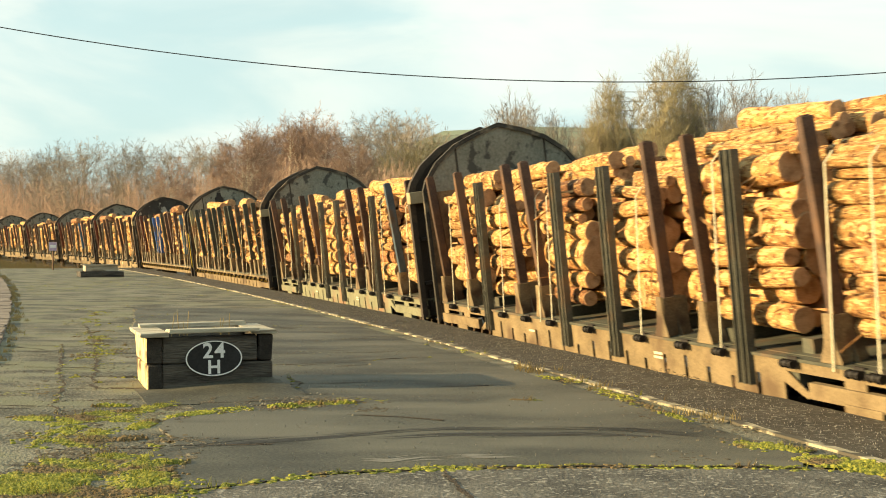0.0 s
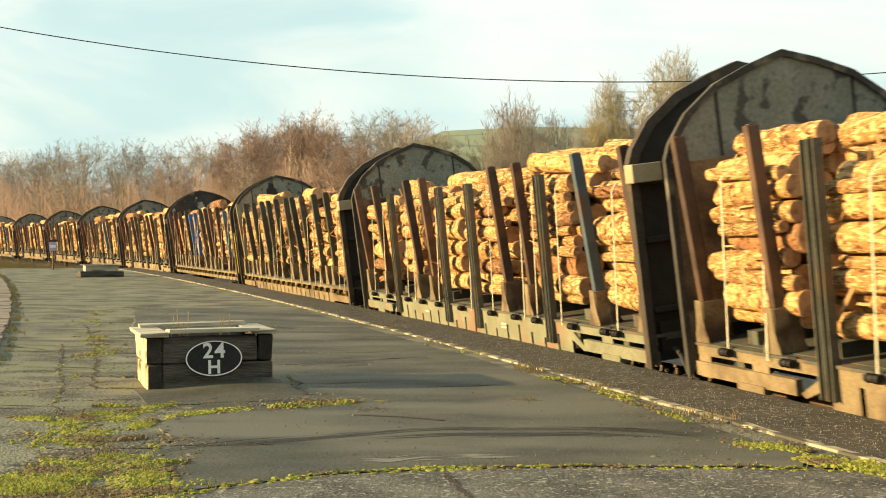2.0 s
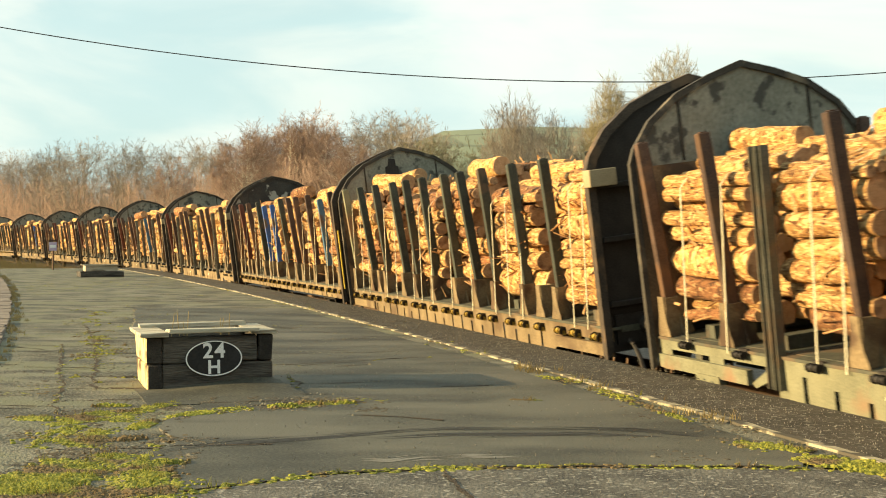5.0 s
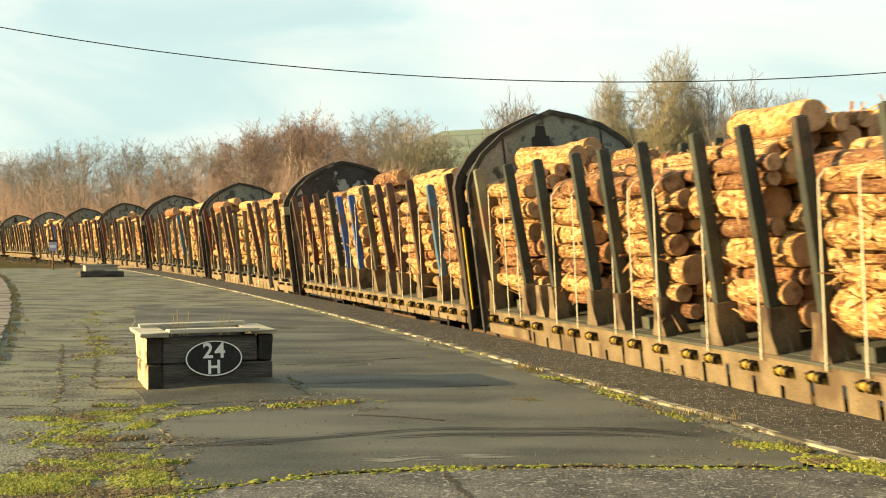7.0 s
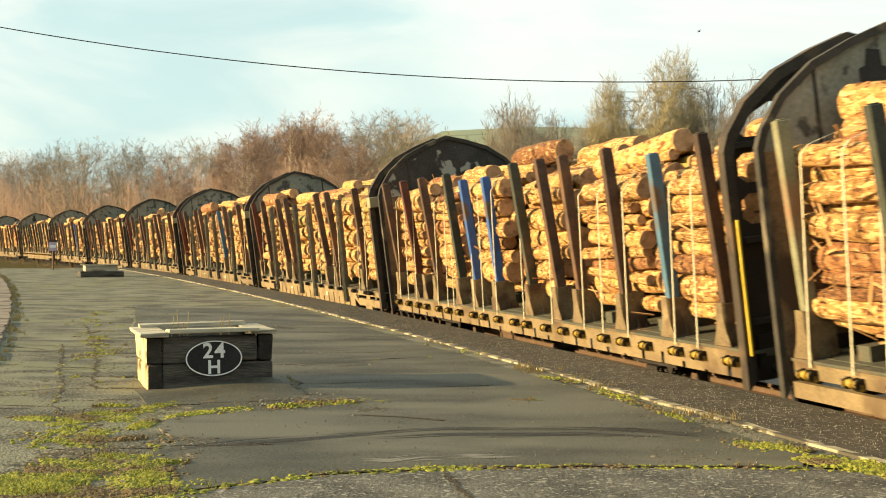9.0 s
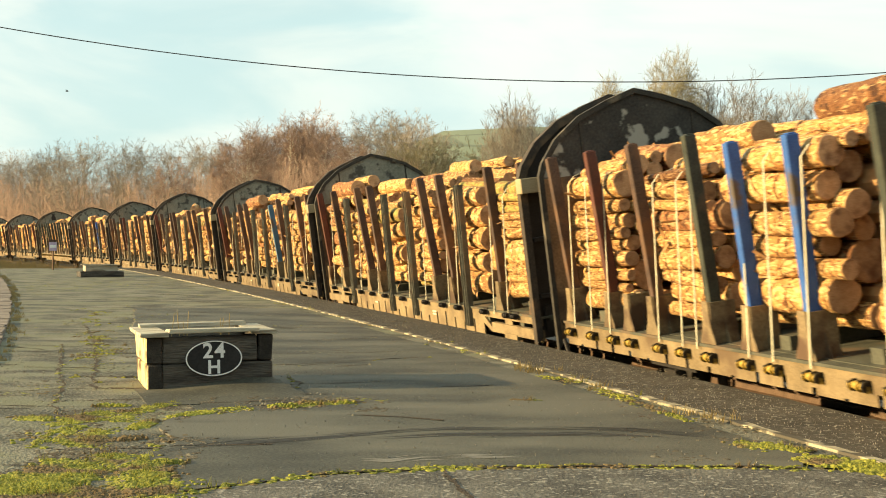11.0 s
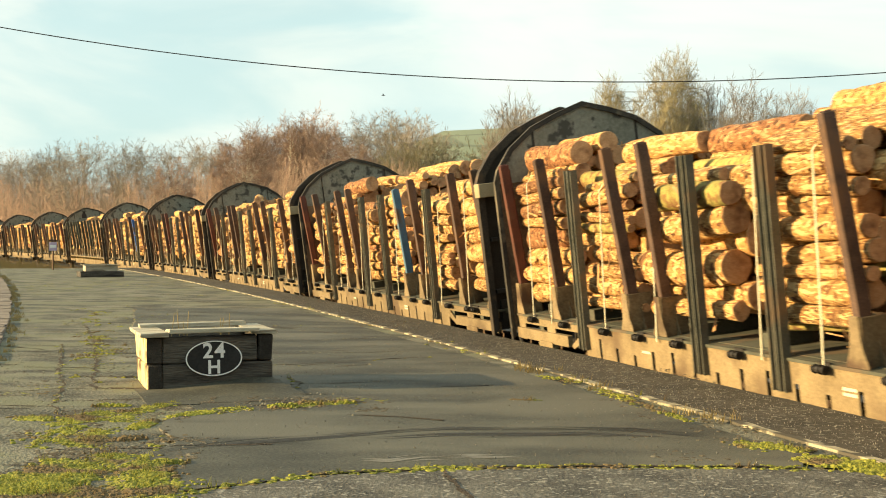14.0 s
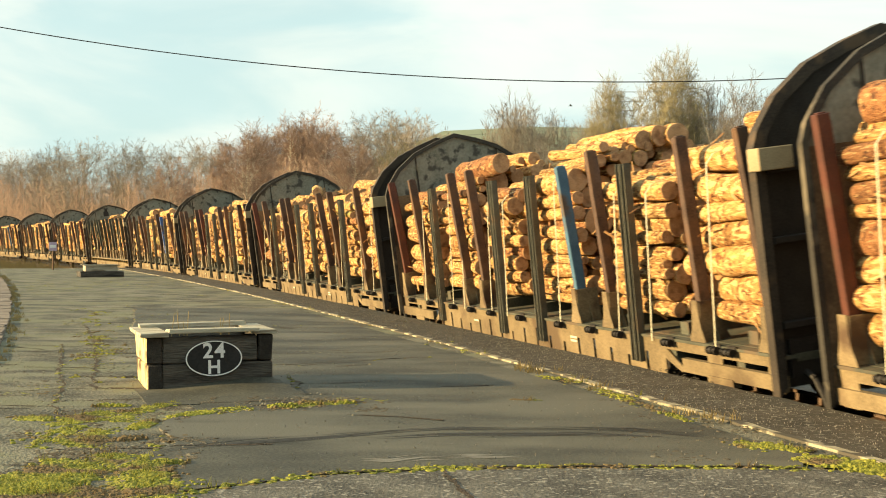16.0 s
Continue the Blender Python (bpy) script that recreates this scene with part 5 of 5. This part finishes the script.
def flat_solid(name, pts, z0, z1, mt, label, category):
    flat = [[Vector((x, y, 0)) for x, y in pts]]
    tris = geometry.tessellate_polygon(flat)
    n = len(pts)
    vs = [(x, y, z1) for x, y in pts] + [(x, y, z0) for x, y in pts]
    fs = [tuple(t) for t in tris] + [(i, (i + 1) % n, n + (i + 1) % n, n + i) for i in range(n)]
    bm = bmesh.new()
    me = soup(name, vs, fs, mt)
    bm.from_mesh(me)
    bpy.data.meshes.remove(me)
    thing(name, finish(bm, name, mt), label, category, kind="structure")


def inner_edge(u, s0, s1, n):
    return [tuple(along(s0 + (s1 - s0) * i / n, u)[:2]) for i in range(n + 1)]


def build_mound():
    """Asphalt swept up in a low ramp against the front of the planter, broken off at its far corner."""
    na, nb = 34, 26
    ca, sa = math.cos(radians(18)), math.sin(radians(18))
    vs, fs = [], []
    for i in range(na + 1):
        a = -0.1 + 1.5 * i / na
        for j in range(nb + 1):
            b = -1.15 + 1.25 * j / nb
            rise = min(1.0, max(0.0, a / 1.05))
            rise = rise * rise * (3 - 2 * rise)
            fall = max(0.0, 1 + min(0.0, b) / 1.1) ** 1.4
            edge = 1.2 + 0.05 * noise.noise((b * 5, 2.0, 0.0)) - 0.16 * b
            drop = min(1.0, max(0.0, (edge - a) / 0.04))
            h = 0.085 * rise * fall * drop + 0.007 * noise.noise((a * 6, b * 6, 3.0)) * fall
            x, y = -2.64 + a * ca - b * sa, 11.93 + a * sa + b * ca
            vs.append((x, y, 0.006 + max(-0.004, h)))
    for i in range(na):
        for j in range(nb):
            q = i * (nb + 1) + j
            fs.append((q, q + nb + 1, q + nb + 2, q + 1))
    thing("asphalt_repair", slab_mesh("asphalt_repair", (vs, fs), OVERLAY, 0.05), "low ramp of rough asphalt swept against the planter", "asphalt patch", kind="structure")


def build_surfaces():
    joint = wavy(JOINT, 0.08, 0.03, 2)
    left = wavy(LEFT, 0.1, 0.07, 6)
    right = inner_edge(LINE_U + 0.33, 7.6, 26.0, 90)
    right = [(x + 0.06 * noise.noise((x * 5, y * 1.5, 3)), y) for x, y in right]
    flat_solid("asphalt_overlay", joint + right + left[::-1][:-1], -0.02, 0.016, OVERLAY, "smooth dark asphalt overlay laid on the old platform", "asphalt patch")
    build_mound()
    near = [(x, y - 0.035) for x, y in joint]
    flat_solid("concrete_apron", near + [(2.6, 7.8), (3.2, 5.0), (-1.2, 5.0)], -0.02, 0.012, CONCRETE, "speckled worn concrete apron with a mossy joint", "concrete slab")


build_surfaces()


LIT_LIP = material("lit_crack_lips", (0.09, 0.085, 0.062), (0.24, 0.22, 0.16), 6.0, 0.85, 0, 0.3, 60, world_space=True)


def build_cracks():
    rng = random.Random(12)
    vs, fs = [], []
    extra = []
    for _ in range(190):
        x, y = rng.uniform(-4.5, 1.6), 7.2 + 24 * rng.random() ** 0.8
        if x > -1.2 and rng.random() < 0.55:
            continue
        l, tilt = rng.uniform(0.3, 1.6), rng.gauss(0.1, 0.25)
        extra.append([(x - y * 0.12, y), (x - y * 0.12 + l * 0.5, y + l * 0.5 * tilt), (x - y * 0.12 + l, y + l * tilt * 1.4)])
    for k, line in enumerate(CRACKS + [JOINT] + extra):
        pts = wavy(line, 0.06, 0.05 if k < len(CRACKS) else 0.03, 2 if k == len(CRACKS) else k * 3.0)
        for i, (x, y) in enumerate(pts):
            w = (0.014 if k <= len(CRACKS) else 0.006) + 0.03 * max(0.0, noise.noise((x * 3, y * 3, 40.0)) + 0.25)
            z = surf(x, y) + 0.004
            vs += [(x - w * 0.4, y - w, z), (x + w * 0.4, y + w, z)]
            if i:
                a = len(vs)
                fs.append((a - 4, a - 3, a - 1, a - 2))
    # Small pale crumbs added to imitate sun glinting on the crack lips.
    cv, cf = [], []
    for k, line in enumerate(CRACKS + extra):
        for x, y in wavy(line, 0.03, 0.05, k * 3.0):
            if noise.noise((x * 2.5, y * 2.5, 70.0)) < 0.02 or rng.random() < 0.45:
                continue
            x, y = x + rng.gauss(0, 0.015), y + rng.gauss(0, 0.04)
            r, h, z = rng.uniform(0.006, 0.022), rng.uniform(0.004, 0.014), surf(x, y)
            a = len(cv)
            for e in range(5):
                g = 1.2566 * e + rng.uniform(-0.3, 0.3)
                cv.append((x + r * 1.3 * math.cos(g), y + r * math.sin(g), z - 0.002))
            cv.append((x + rng.uniform(-0.3, 0.3) * r, y, z + h))
            cf.extend((a + e, a + (e + 1) % 5, a + 5) for e in range(5))
    thing("asphalt_crumbs", soup("asphalt_crumbs", cv, cf, LIT_LIP), "pale crumbs added to imitate sunlit lips of the cracks", "rubble", kind="stuff")
    thing("joint_dirt", soup("joint_dirt", vs, fs, SOIL), "dark dirt filling the cracks and joints", "dirt", kind="stuff")


build_cracks()


CRUMBS = material("crumbs", (0.03, 0.024, 0.015), (0.13, 0.105, 0.068), 7.0, 0.95, 0, 0.8, 60, (0.2, 0.175, 0.12), 9.0, (0.55, 0.65), world_space=True)


def build_moss():
    """Low cushions of moss and short grass in the joints and on the bare corner of the platform."""
    rng = random.Random(31)
    vs, fs = [], []

    def cushion(x, y, r, h):
        a = len(vs)
        base = surf(x, y) - 0.001
        for ring, (k, z) in enumerate(((1.0, 0.0), (0.72, 0.7))):
            for i in range(7):
                g = 6.283 * i / 7 + rng.uniform(-0.2, 0.2)
                rr = r * k * rng.uniform(0.7, 1.25)
                vs.append((x + rr * math.cos(g), y + rr * math.sin(g), base + h * z * rng.uniform(0.7, 1.2)))
        vs.append((x, y, base + h))
        for i in range(7):
            j = (i + 1) % 7
            fs.append((a + i, a + j, a + 7 + j, a + 7 + i))
            fs.append((a + 7 + i, a + 7 + j, a + 14))

    def blades(x, y, n, h):
        base = surf(x, y)
        for _ in range(n):
            g = rng.uniform(0, 6.283)
            bx, by = x + rng.uniform(-0.03, 0.03), y + rng.uniform(-0.03, 0.03)
            tip = (bx + math.cos(g) * h * 0.5, by + math.sin(g) * h * 0.5, base + h * rng.uniform(0.6, 1.1))
            a = len(vs)
            for e in range(3):
                vs.append((bx + 0.004 * math.cos(g + e * 2.094), by + 0.004 * math.sin(g + e * 2.094), base - 0.002))
            vs.append(tip)
            fs.extend(((a, a + 1, a + 3), (a + 1, a + 2, a + 3), (a + 2, a, a + 3)))

    def patch(x0, x1, y0, y1, n, keep):
        for _ in range(n):
            x, y = rng.uniform(x0, x1), rng.uniform(y0, y1)
            if noise.noise((x * 1.1, y * 0.8, 8.0)) + 0.6 * noise.noise((x * 3.3, y * 2.0, 28.0)) + 0.5 * noise.noise((x * 9, y * 6, 8.0)) > keep + rng.gauss(0, 0.12):
                cushion(x, y, rng.uniform(0.008, 0.03), rng.uniform(0.001, 0.005))
                if rng.random() < 0.03:
                    blades(x, y, 4, rng.uniform(0.02, 0.05))

    def band(y0, y1, n, half, keep):
        for _ in range(n):
            y = y0 + (y1 - y0) * rng.random()
            mid = -1.82 - 0.262 * (y - 7.0) + 0.2 * noise.noise((y * 0.9, 4.0, 0.0))
            x = mid + rng.gauss(0, half)
            lump = 0.8 * noise.noise((x * 1.6, y * 0.9, 8.0)) + 0.6 * noise.noise((x * 4.0, y * 2.2, 28.0)) + 0.3 * noise.noise((x * 11, y * 7, 8.0))
            if lump > keep + rng.gauss(0, 0.07) + 0.5 * abs(x - mid):
                cushion(x, y, rng.uniform(0.008, 0.035), rng.uniform(0.003, 0.016))
                if rng.random() < 0.03:
                    blades(x, y, 4, rng.uniform(0.02, 0.05))

    def line(pts, n, half, r, h):
        way = wavy(pts, 0.03, 0.03, n * 0.1)
        for _ in range(n):
            x, y = rng.choice(way)
            if noise.noise((x * 5, y * 4, 60.0)) < -0.22:
                continue
            w = half * (1 + 0.8 * noise.noise((x * 3, y * 3, 50.0)))
            cushion(x + rng.gauss(0, w), y + rng.gauss(0, w), r * rng.uniform(0.4, 1.0), h * rng.uniform(0.3, 1.0))
            if rng.random() < 0.05:
                blades(x + rng.gauss(0, w), y + rng.gauss(0, w), 4, rng.uniform(0.02, 0.05))

    band(6.8, 8.2, 4200, 0.3, -0.12)
    band(8.2, 10.0, 3600, 0.2, -0.02)
    band(13.0, 26.0, 2600, 0.2, 0.1)
    line([(-3.17, 10.12), (-2.86, 9.94), (-2.64, 10.4), (-2.44, 10.43), (-2.25, 10.99)], 1500, 0.045, 0.03, 0.014)
    line([(-2.85, 9.68), (-2.66, 9.95), (-2.42, 10.14)], 700, 0.05, 0.03, 0.012)
    line([(-2.2, 9.53), (-2.16, 9.96), (-1.98, 10.15), (-1.76, 10.35)], 900, 0.035, 0.03, 0.016)
    line([(-1.7, 10.45), (-1.51, 10.6), (-1.29, 10.6), (-1.05, 10.84), (-0.73, 10.96)], 500, 0.04, 0.026, 0.012)
    line([(-2.7, 7.25), (-2.44, 7.3), (-2.21, 7.32), (-2.1, 7.5)], 2600, 0.1, 0.04, 0.02)
    line([(-2.4, 7.05), (-2.1, 7.1), (-1.9, 7.05)], 1600, 0.08, 0.035, 0.016)
    line([(-2.44, 9.44), (-2.38, 9.0), (-2.35, 8.7)], 500, 0.07, 0.03, 0.01)
    line([(-2.1, 8.35), (-1.9, 8.0), (-1.71, 7.74), (-1.53, 7.14)], 1100, 0.07, 0.03, 0.012)
    for x, y, n in ((-0.73, 10.96, 160), (-1.29, 10.67, 90), (-1.05, 10.88, 80), (-2.09, 9.02, 70), (-2.68, 10.83, 70), (-1.6, 7.95, 60)):
        line([(x - 0.09, y - 0.02), (x, y), (x + 0.09, y + 0.02)], n, 0.03, 0.03, 0.03)
    line([(0.59, 11.23), (0.85, 11.17)], 60, 0.02, 0.02, 0.008)
    line([(1.0, 13.15), (1.24, 12.71), (1.41, 12.03), (1.7, 10.6), (1.86, 9.74)], 420, 0.05, 0.025, 0.012)
    line([(2.0, 8.82), (2.15, 8.7), (2.3, 8.56)], 420, 0.06, 0.03, 0.012)
    line([(2.3, 8.2), (2.44, 8.01), (2.59, 7.84), (2.7, 7.6)], 900, 0.07, 0.04, 0.02)
    patch(-6.2, -4.6, 18, 24, 300, 0.05)
    patch(-13, -9.5, 32, 43, 2600, -0.05)
    patch(-9.5, -7.0, 37, 43, 900, 0.05)
    patch(-3.9, -2.9, 11.5, 18, 500, 0.15)
    patch(-0.9, -0.45, 10.9, 11.3, 60, -0.3)
    for k, line in enumerate(CRACKS + [JOINT]):
        dense = 0.15 if k in (4, 5, 8) else 0.7 if k == 14 else 0.02
        for x, y in wavy(line, 0.02, 0.05 if k < 14 else 0.03, 2 if k == 14 else k * 3.0):
            if rng.random() < dense + 0.5 * noise.noise((x * 2, y * 2, 21.0)):
                for _ in range(3 if k == 14 else 1):
                    cushion(x + rng.gauss(0, 0.02), y + rng.gauss(0, 0.035), rng.uniform(0.01, 0.035), rng.uniform(0.003, 0.012))
                if rng.random() < 0.12:
                    blades(x, y, 4, rng.uniform(0.02, 0.06))
    for s in np.arange(4.0, 40.0, 0.05):
        if noise.noise((s * 0.8, 3.0, 0.0)) > 0.1 and rng.random() < 0.5:
            q = along(s, LINE_U + rng.gauss(0.14, 0.1))
            cushion(q.x, q.y, rng.uniform(0.012, 0.04), rng.uniform(0.004, 0.014))
            if rng.random() < 0.3:
                blades(q.x, q.y, 5, rng.uniform(0.03, 0.08))
    thing("moss", soup("moss", vs, fs, MOSS), "yellow-green moss and short grass growing in the joints", "moss", kind="stuff")
    vs, fs = [], []
    for x0, x1, y0, y1, n in ((-2.6, -1.5, 6.9, 9.0, 3500), (-3.0, -1.9, 8.8, 11.3, 2600), (-1.7, -0.4, 10.4, 11.4, 900), (-4.8, -2.9, 11.5, 20, 1500), (1.3, 2.5, 8.0, 14.0, 1200)):
        for _ in range(n):
            x, y = rng.uniform(x0, x1), rng.uniform(y0, y1)
            if noise.noise((x * 2.0, y * 1.4, 8.0)) + 0.5 * noise.noise((x * 6, y * 5, 18.0)) > 0.0 + rng.gauss(0, 0.15):
                cushion(x, y, rng.uniform(0.006, 0.03), rng.uniform(0.001, 0.006))
    thing("crumbled_dirt", soup("crumbled_dirt", vs, fs, CRUMBS), "brown crumbled asphalt and dirt", "dirt", kind="stuff")


build_moss()


def build_grit():
    """Loose stones and crumbs on the edge strip and the old asphalt, thickened and paled to imitate glints."""
    rng = random.Random(8)
    vs, fs = [], []
    for i in range(9200):
        if i < 8000:
            q = along(rng.uniform(5, 32), rng.uniform(EDGE_U + 0.03, LINE_U - 0.05), 0.0)
        else:
            q = Vector((rng.uniform(-4.5, 2.2), rng.uniform(6.9, 18), 0))
        r = 0.0025 + 0.006 * rng.random() ** 3 if i < 8000 else rng.uniform(0.003, 0.007)
        lift = 0.02 if i < 8000 else surf(q.x, q.y) + 0.003
        a = len(vs)
        for dx, dy, dz in ((1, 0, 0.3), (-0.5, 0.87, 0.2), (-0.5, -0.87, 0.35), (0, 0, 1.5), (0, 0, -0.6)):
            vs.append((q.x + r * dx * rng.uniform(0.7, 1.3), q.y + r * dy, lift + r * dz))
        fs.extend(((a, a + 1, a + 3), (a + 1, a + 2, a + 3), (a + 2, a, a + 3), (a, a + 4, a + 1), (a + 1, a + 4, a + 2), (a + 2, a + 4, a)))
    thing("grit", soup("grit", vs, fs, material("pale_grit_glints", (0.12, 0.108, 0.085), (0.36, 0.33, 0.27), 9, 0.85, 0, 0, 30, world_space=True)), "pale loose grit, partly imitating glints, along the platform edge", "grit", kind="stuff")


build_grit()


def build_tufts():
    """Dry grass tufts along the platform line and at the raised paving's edge."""
    rng = random.Random(19)
    vs, fs = [], []

    def tuft(x, y, z, n, h):
        for _ in range(n):
            g = rng.uniform(0, 6.283)
            l = h * rng.uniform(0.5, 1.1)
            bx, by = x + rng.gauss(0, 0.03), y + rng.gauss(0, 0.03)
            a = len(vs)
            for e in range(3):
                vs.append((bx + 0.005 * math.cos(e * 2.094), by + 0.005 * math.sin(e * 2.094), z))
            vs.append((bx + math.cos(g) * l * 0.4, by + math.sin(g) * l * 0.4, z + l))
            fs.extend(((a, a + 1, a + 3), (a + 1, a + 2, a + 3), (a + 2, a, a + 3)))

    for _ in range(150):
        s = rng.uniform(15.5, 60)
        q = along(s, 8.12 + rng.gauss(0, 0.07))
        tuft(q.x, q.y, 0.0, 14, 0.07)
    for _ in range(26):
        s = rng.choice((9.5, 11.5, 13.0)) + rng.gauss(0, 0.25)
        q = along(s, LINE_U + rng.gauss(0.15, 0.08))
        tuft(q.x, q.y, 0.01, 8, 0.09)
    for _ in range(700):
        s = rng.uniform(63.5, 120)
        q = along(s, rng.uniform(1.9, 6.0))
        tuft(q.x, q.y, -0.75, 12, 0.8)
    thing("grass_tufts", soup("grass_tufts", vs, fs, DRYGRASS), "dry straw-coloured grass tufts", "grass", kind="stuff")


build_tufts()


def build_paving():
    """The raised walk beside the platform, laid with grey slabs."""
    base = thing("raised_paving", slab_mesh("raised_paving", strip(8.2, 14.0, 15.0, 62, 0.012, 1.0, 4), CONCRETE, 0.15), "raised walk of worn pinkish-grey slabs", "paving", kind="structure")
    bm = bmesh.new()
    add_box(bm, -0.28, 0.28, -0.36, 0.36, 0, 0.045)
    me = finish(bm, "slab", SLAB, 0.008)
    rng = random.Random(3)
    for i in range(77):
        for j in range(4):
            s = 15.4 + i * 0.6
            f = s / RAD + AZ
            m = Matrix.Translation(along(s, 8.54 + j * 0.76, -0.006 + rng.uniform(0, 0.012))) @ Matrix.Rotation(f, 4, "Z") @ pose(0, 0, 0, rng.uniform(-0.8, 0.8), rng.uniform(-0.8, 0.8), 90 + rng.gauss(0, 2.0)) @ Matrix.Diagonal((rng.uniform(0.8, 1.0), rng.uniform(0.85, 1.0), 1, 1))
            hang("slab", me, base, m=m)


build_paving()


STREAK_DARK = material("dark_streak", (0.02, 0.019, 0.017), (0.042, 0.04, 0.034), 3.0, 0.75, 0, 0.3, 60, world_space=True)
SCUFF = material("pale_scuff", (0.13, 0.126, 0.105), (0.21, 0.2, 0.17), 6.0, 0.85, 0, 0.3, 60, world_space=True)
STREAKS = [[(-1.84, 8.2), (-1.66, 8.52), (-1.28, 8.8), (-0.79, 9.03), (0.01, 9.47), (0.7, 9.5), (1.38, 9.43), (1.87, 9.13)],
           [(-0.6, 8.95), (0.01, 9.17), (0.9, 9.23), (1.56, 9.09)], [(-2.65, 8.0), (-2.45, 8.0), (-2.2, 7.89)]]


def build_streaks():
    """Dark curved streaks across the asphalt, and a pale scraped smear."""
    rng = random.Random(23)

    def dashes(name, lines, count, spread, length, width, mt, label, category):
        vs, fs = [], []
        for line in lines:
            pts = wavy(line, 0.05, 0.01, 4)
            for _ in range(int(count * len(pts) / 60)):
                n = max(2, min(len(pts) - 1, int(rng.uniform(0.4, 1.0) * length / 0.05)))
                i0 = rng.randrange(0, max(1, len(pts) - n))
                off = rng.gauss(0, spread)
                w = width * rng.uniform(0.3, 1.0)
                for k in range(n + 1):
                    x, y = pts[min(i0 + k, len(pts) - 1)]
                    ww = w * max(0.05, math.sin(math.pi * k / n)) * (1 + 0.4 * noise.noise((x * 9, y * 9 + off, 1.0)))
                    z = surf(x, y) + 0.0022 + 0.00004 * rng.random()
                    vs += [(x, y + off - ww, z), (x, y + off + ww, z)]
                    if k:
                        a = len(vs)
                        fs.append((a - 4, a - 3, a - 1, a - 2))
        thing(name, soup(name, vs, fs, mt), label, category, kind="stuff")

    dashes("tyre_streaks", STREAKS, 42, 0.055, 1.1, 0.012, STREAK_DARK, "dark curved streaks on the asphalt", "tyre marks")
    dashes("pale_smear", [[(-0.5, 8.09), (-0.31, 8.06), (-0.12, 8.2), (0.2, 8.27), (0.5, 8.22)]], 90, 0.05, 0.4, 0.02, SCUFF, "pale scraped smear on the asphalt", "scuff")


build_streaks()


# ---------------------------------------------------------------- what moves


def motions():
    walk(BIRD, [(t, pose(x, 60.0, z, 4, 0, 0)) for t, x, z in BIRD_PATH])
    walk(SECOND_BIRD, [(t, pose(x, 60.0, z, 0, 20, 200)) for t, x, z in SECOND_PATH])
    for k, w, load in TRAIN:
        rows = wagon_rows(k)
        walk(w, rows)
        walk(load, rows)
        for wheel in [o for o in w.children if o.name.startswith("wheelset")]:
            x = wheel["axle_x"]
            walk(wheel, [(i * 0.1, pose(x, 0, 0.46, 0, math.degrees(travelled(i * 0.1) / 0.46), 0)) for i in range(161)])


motions()
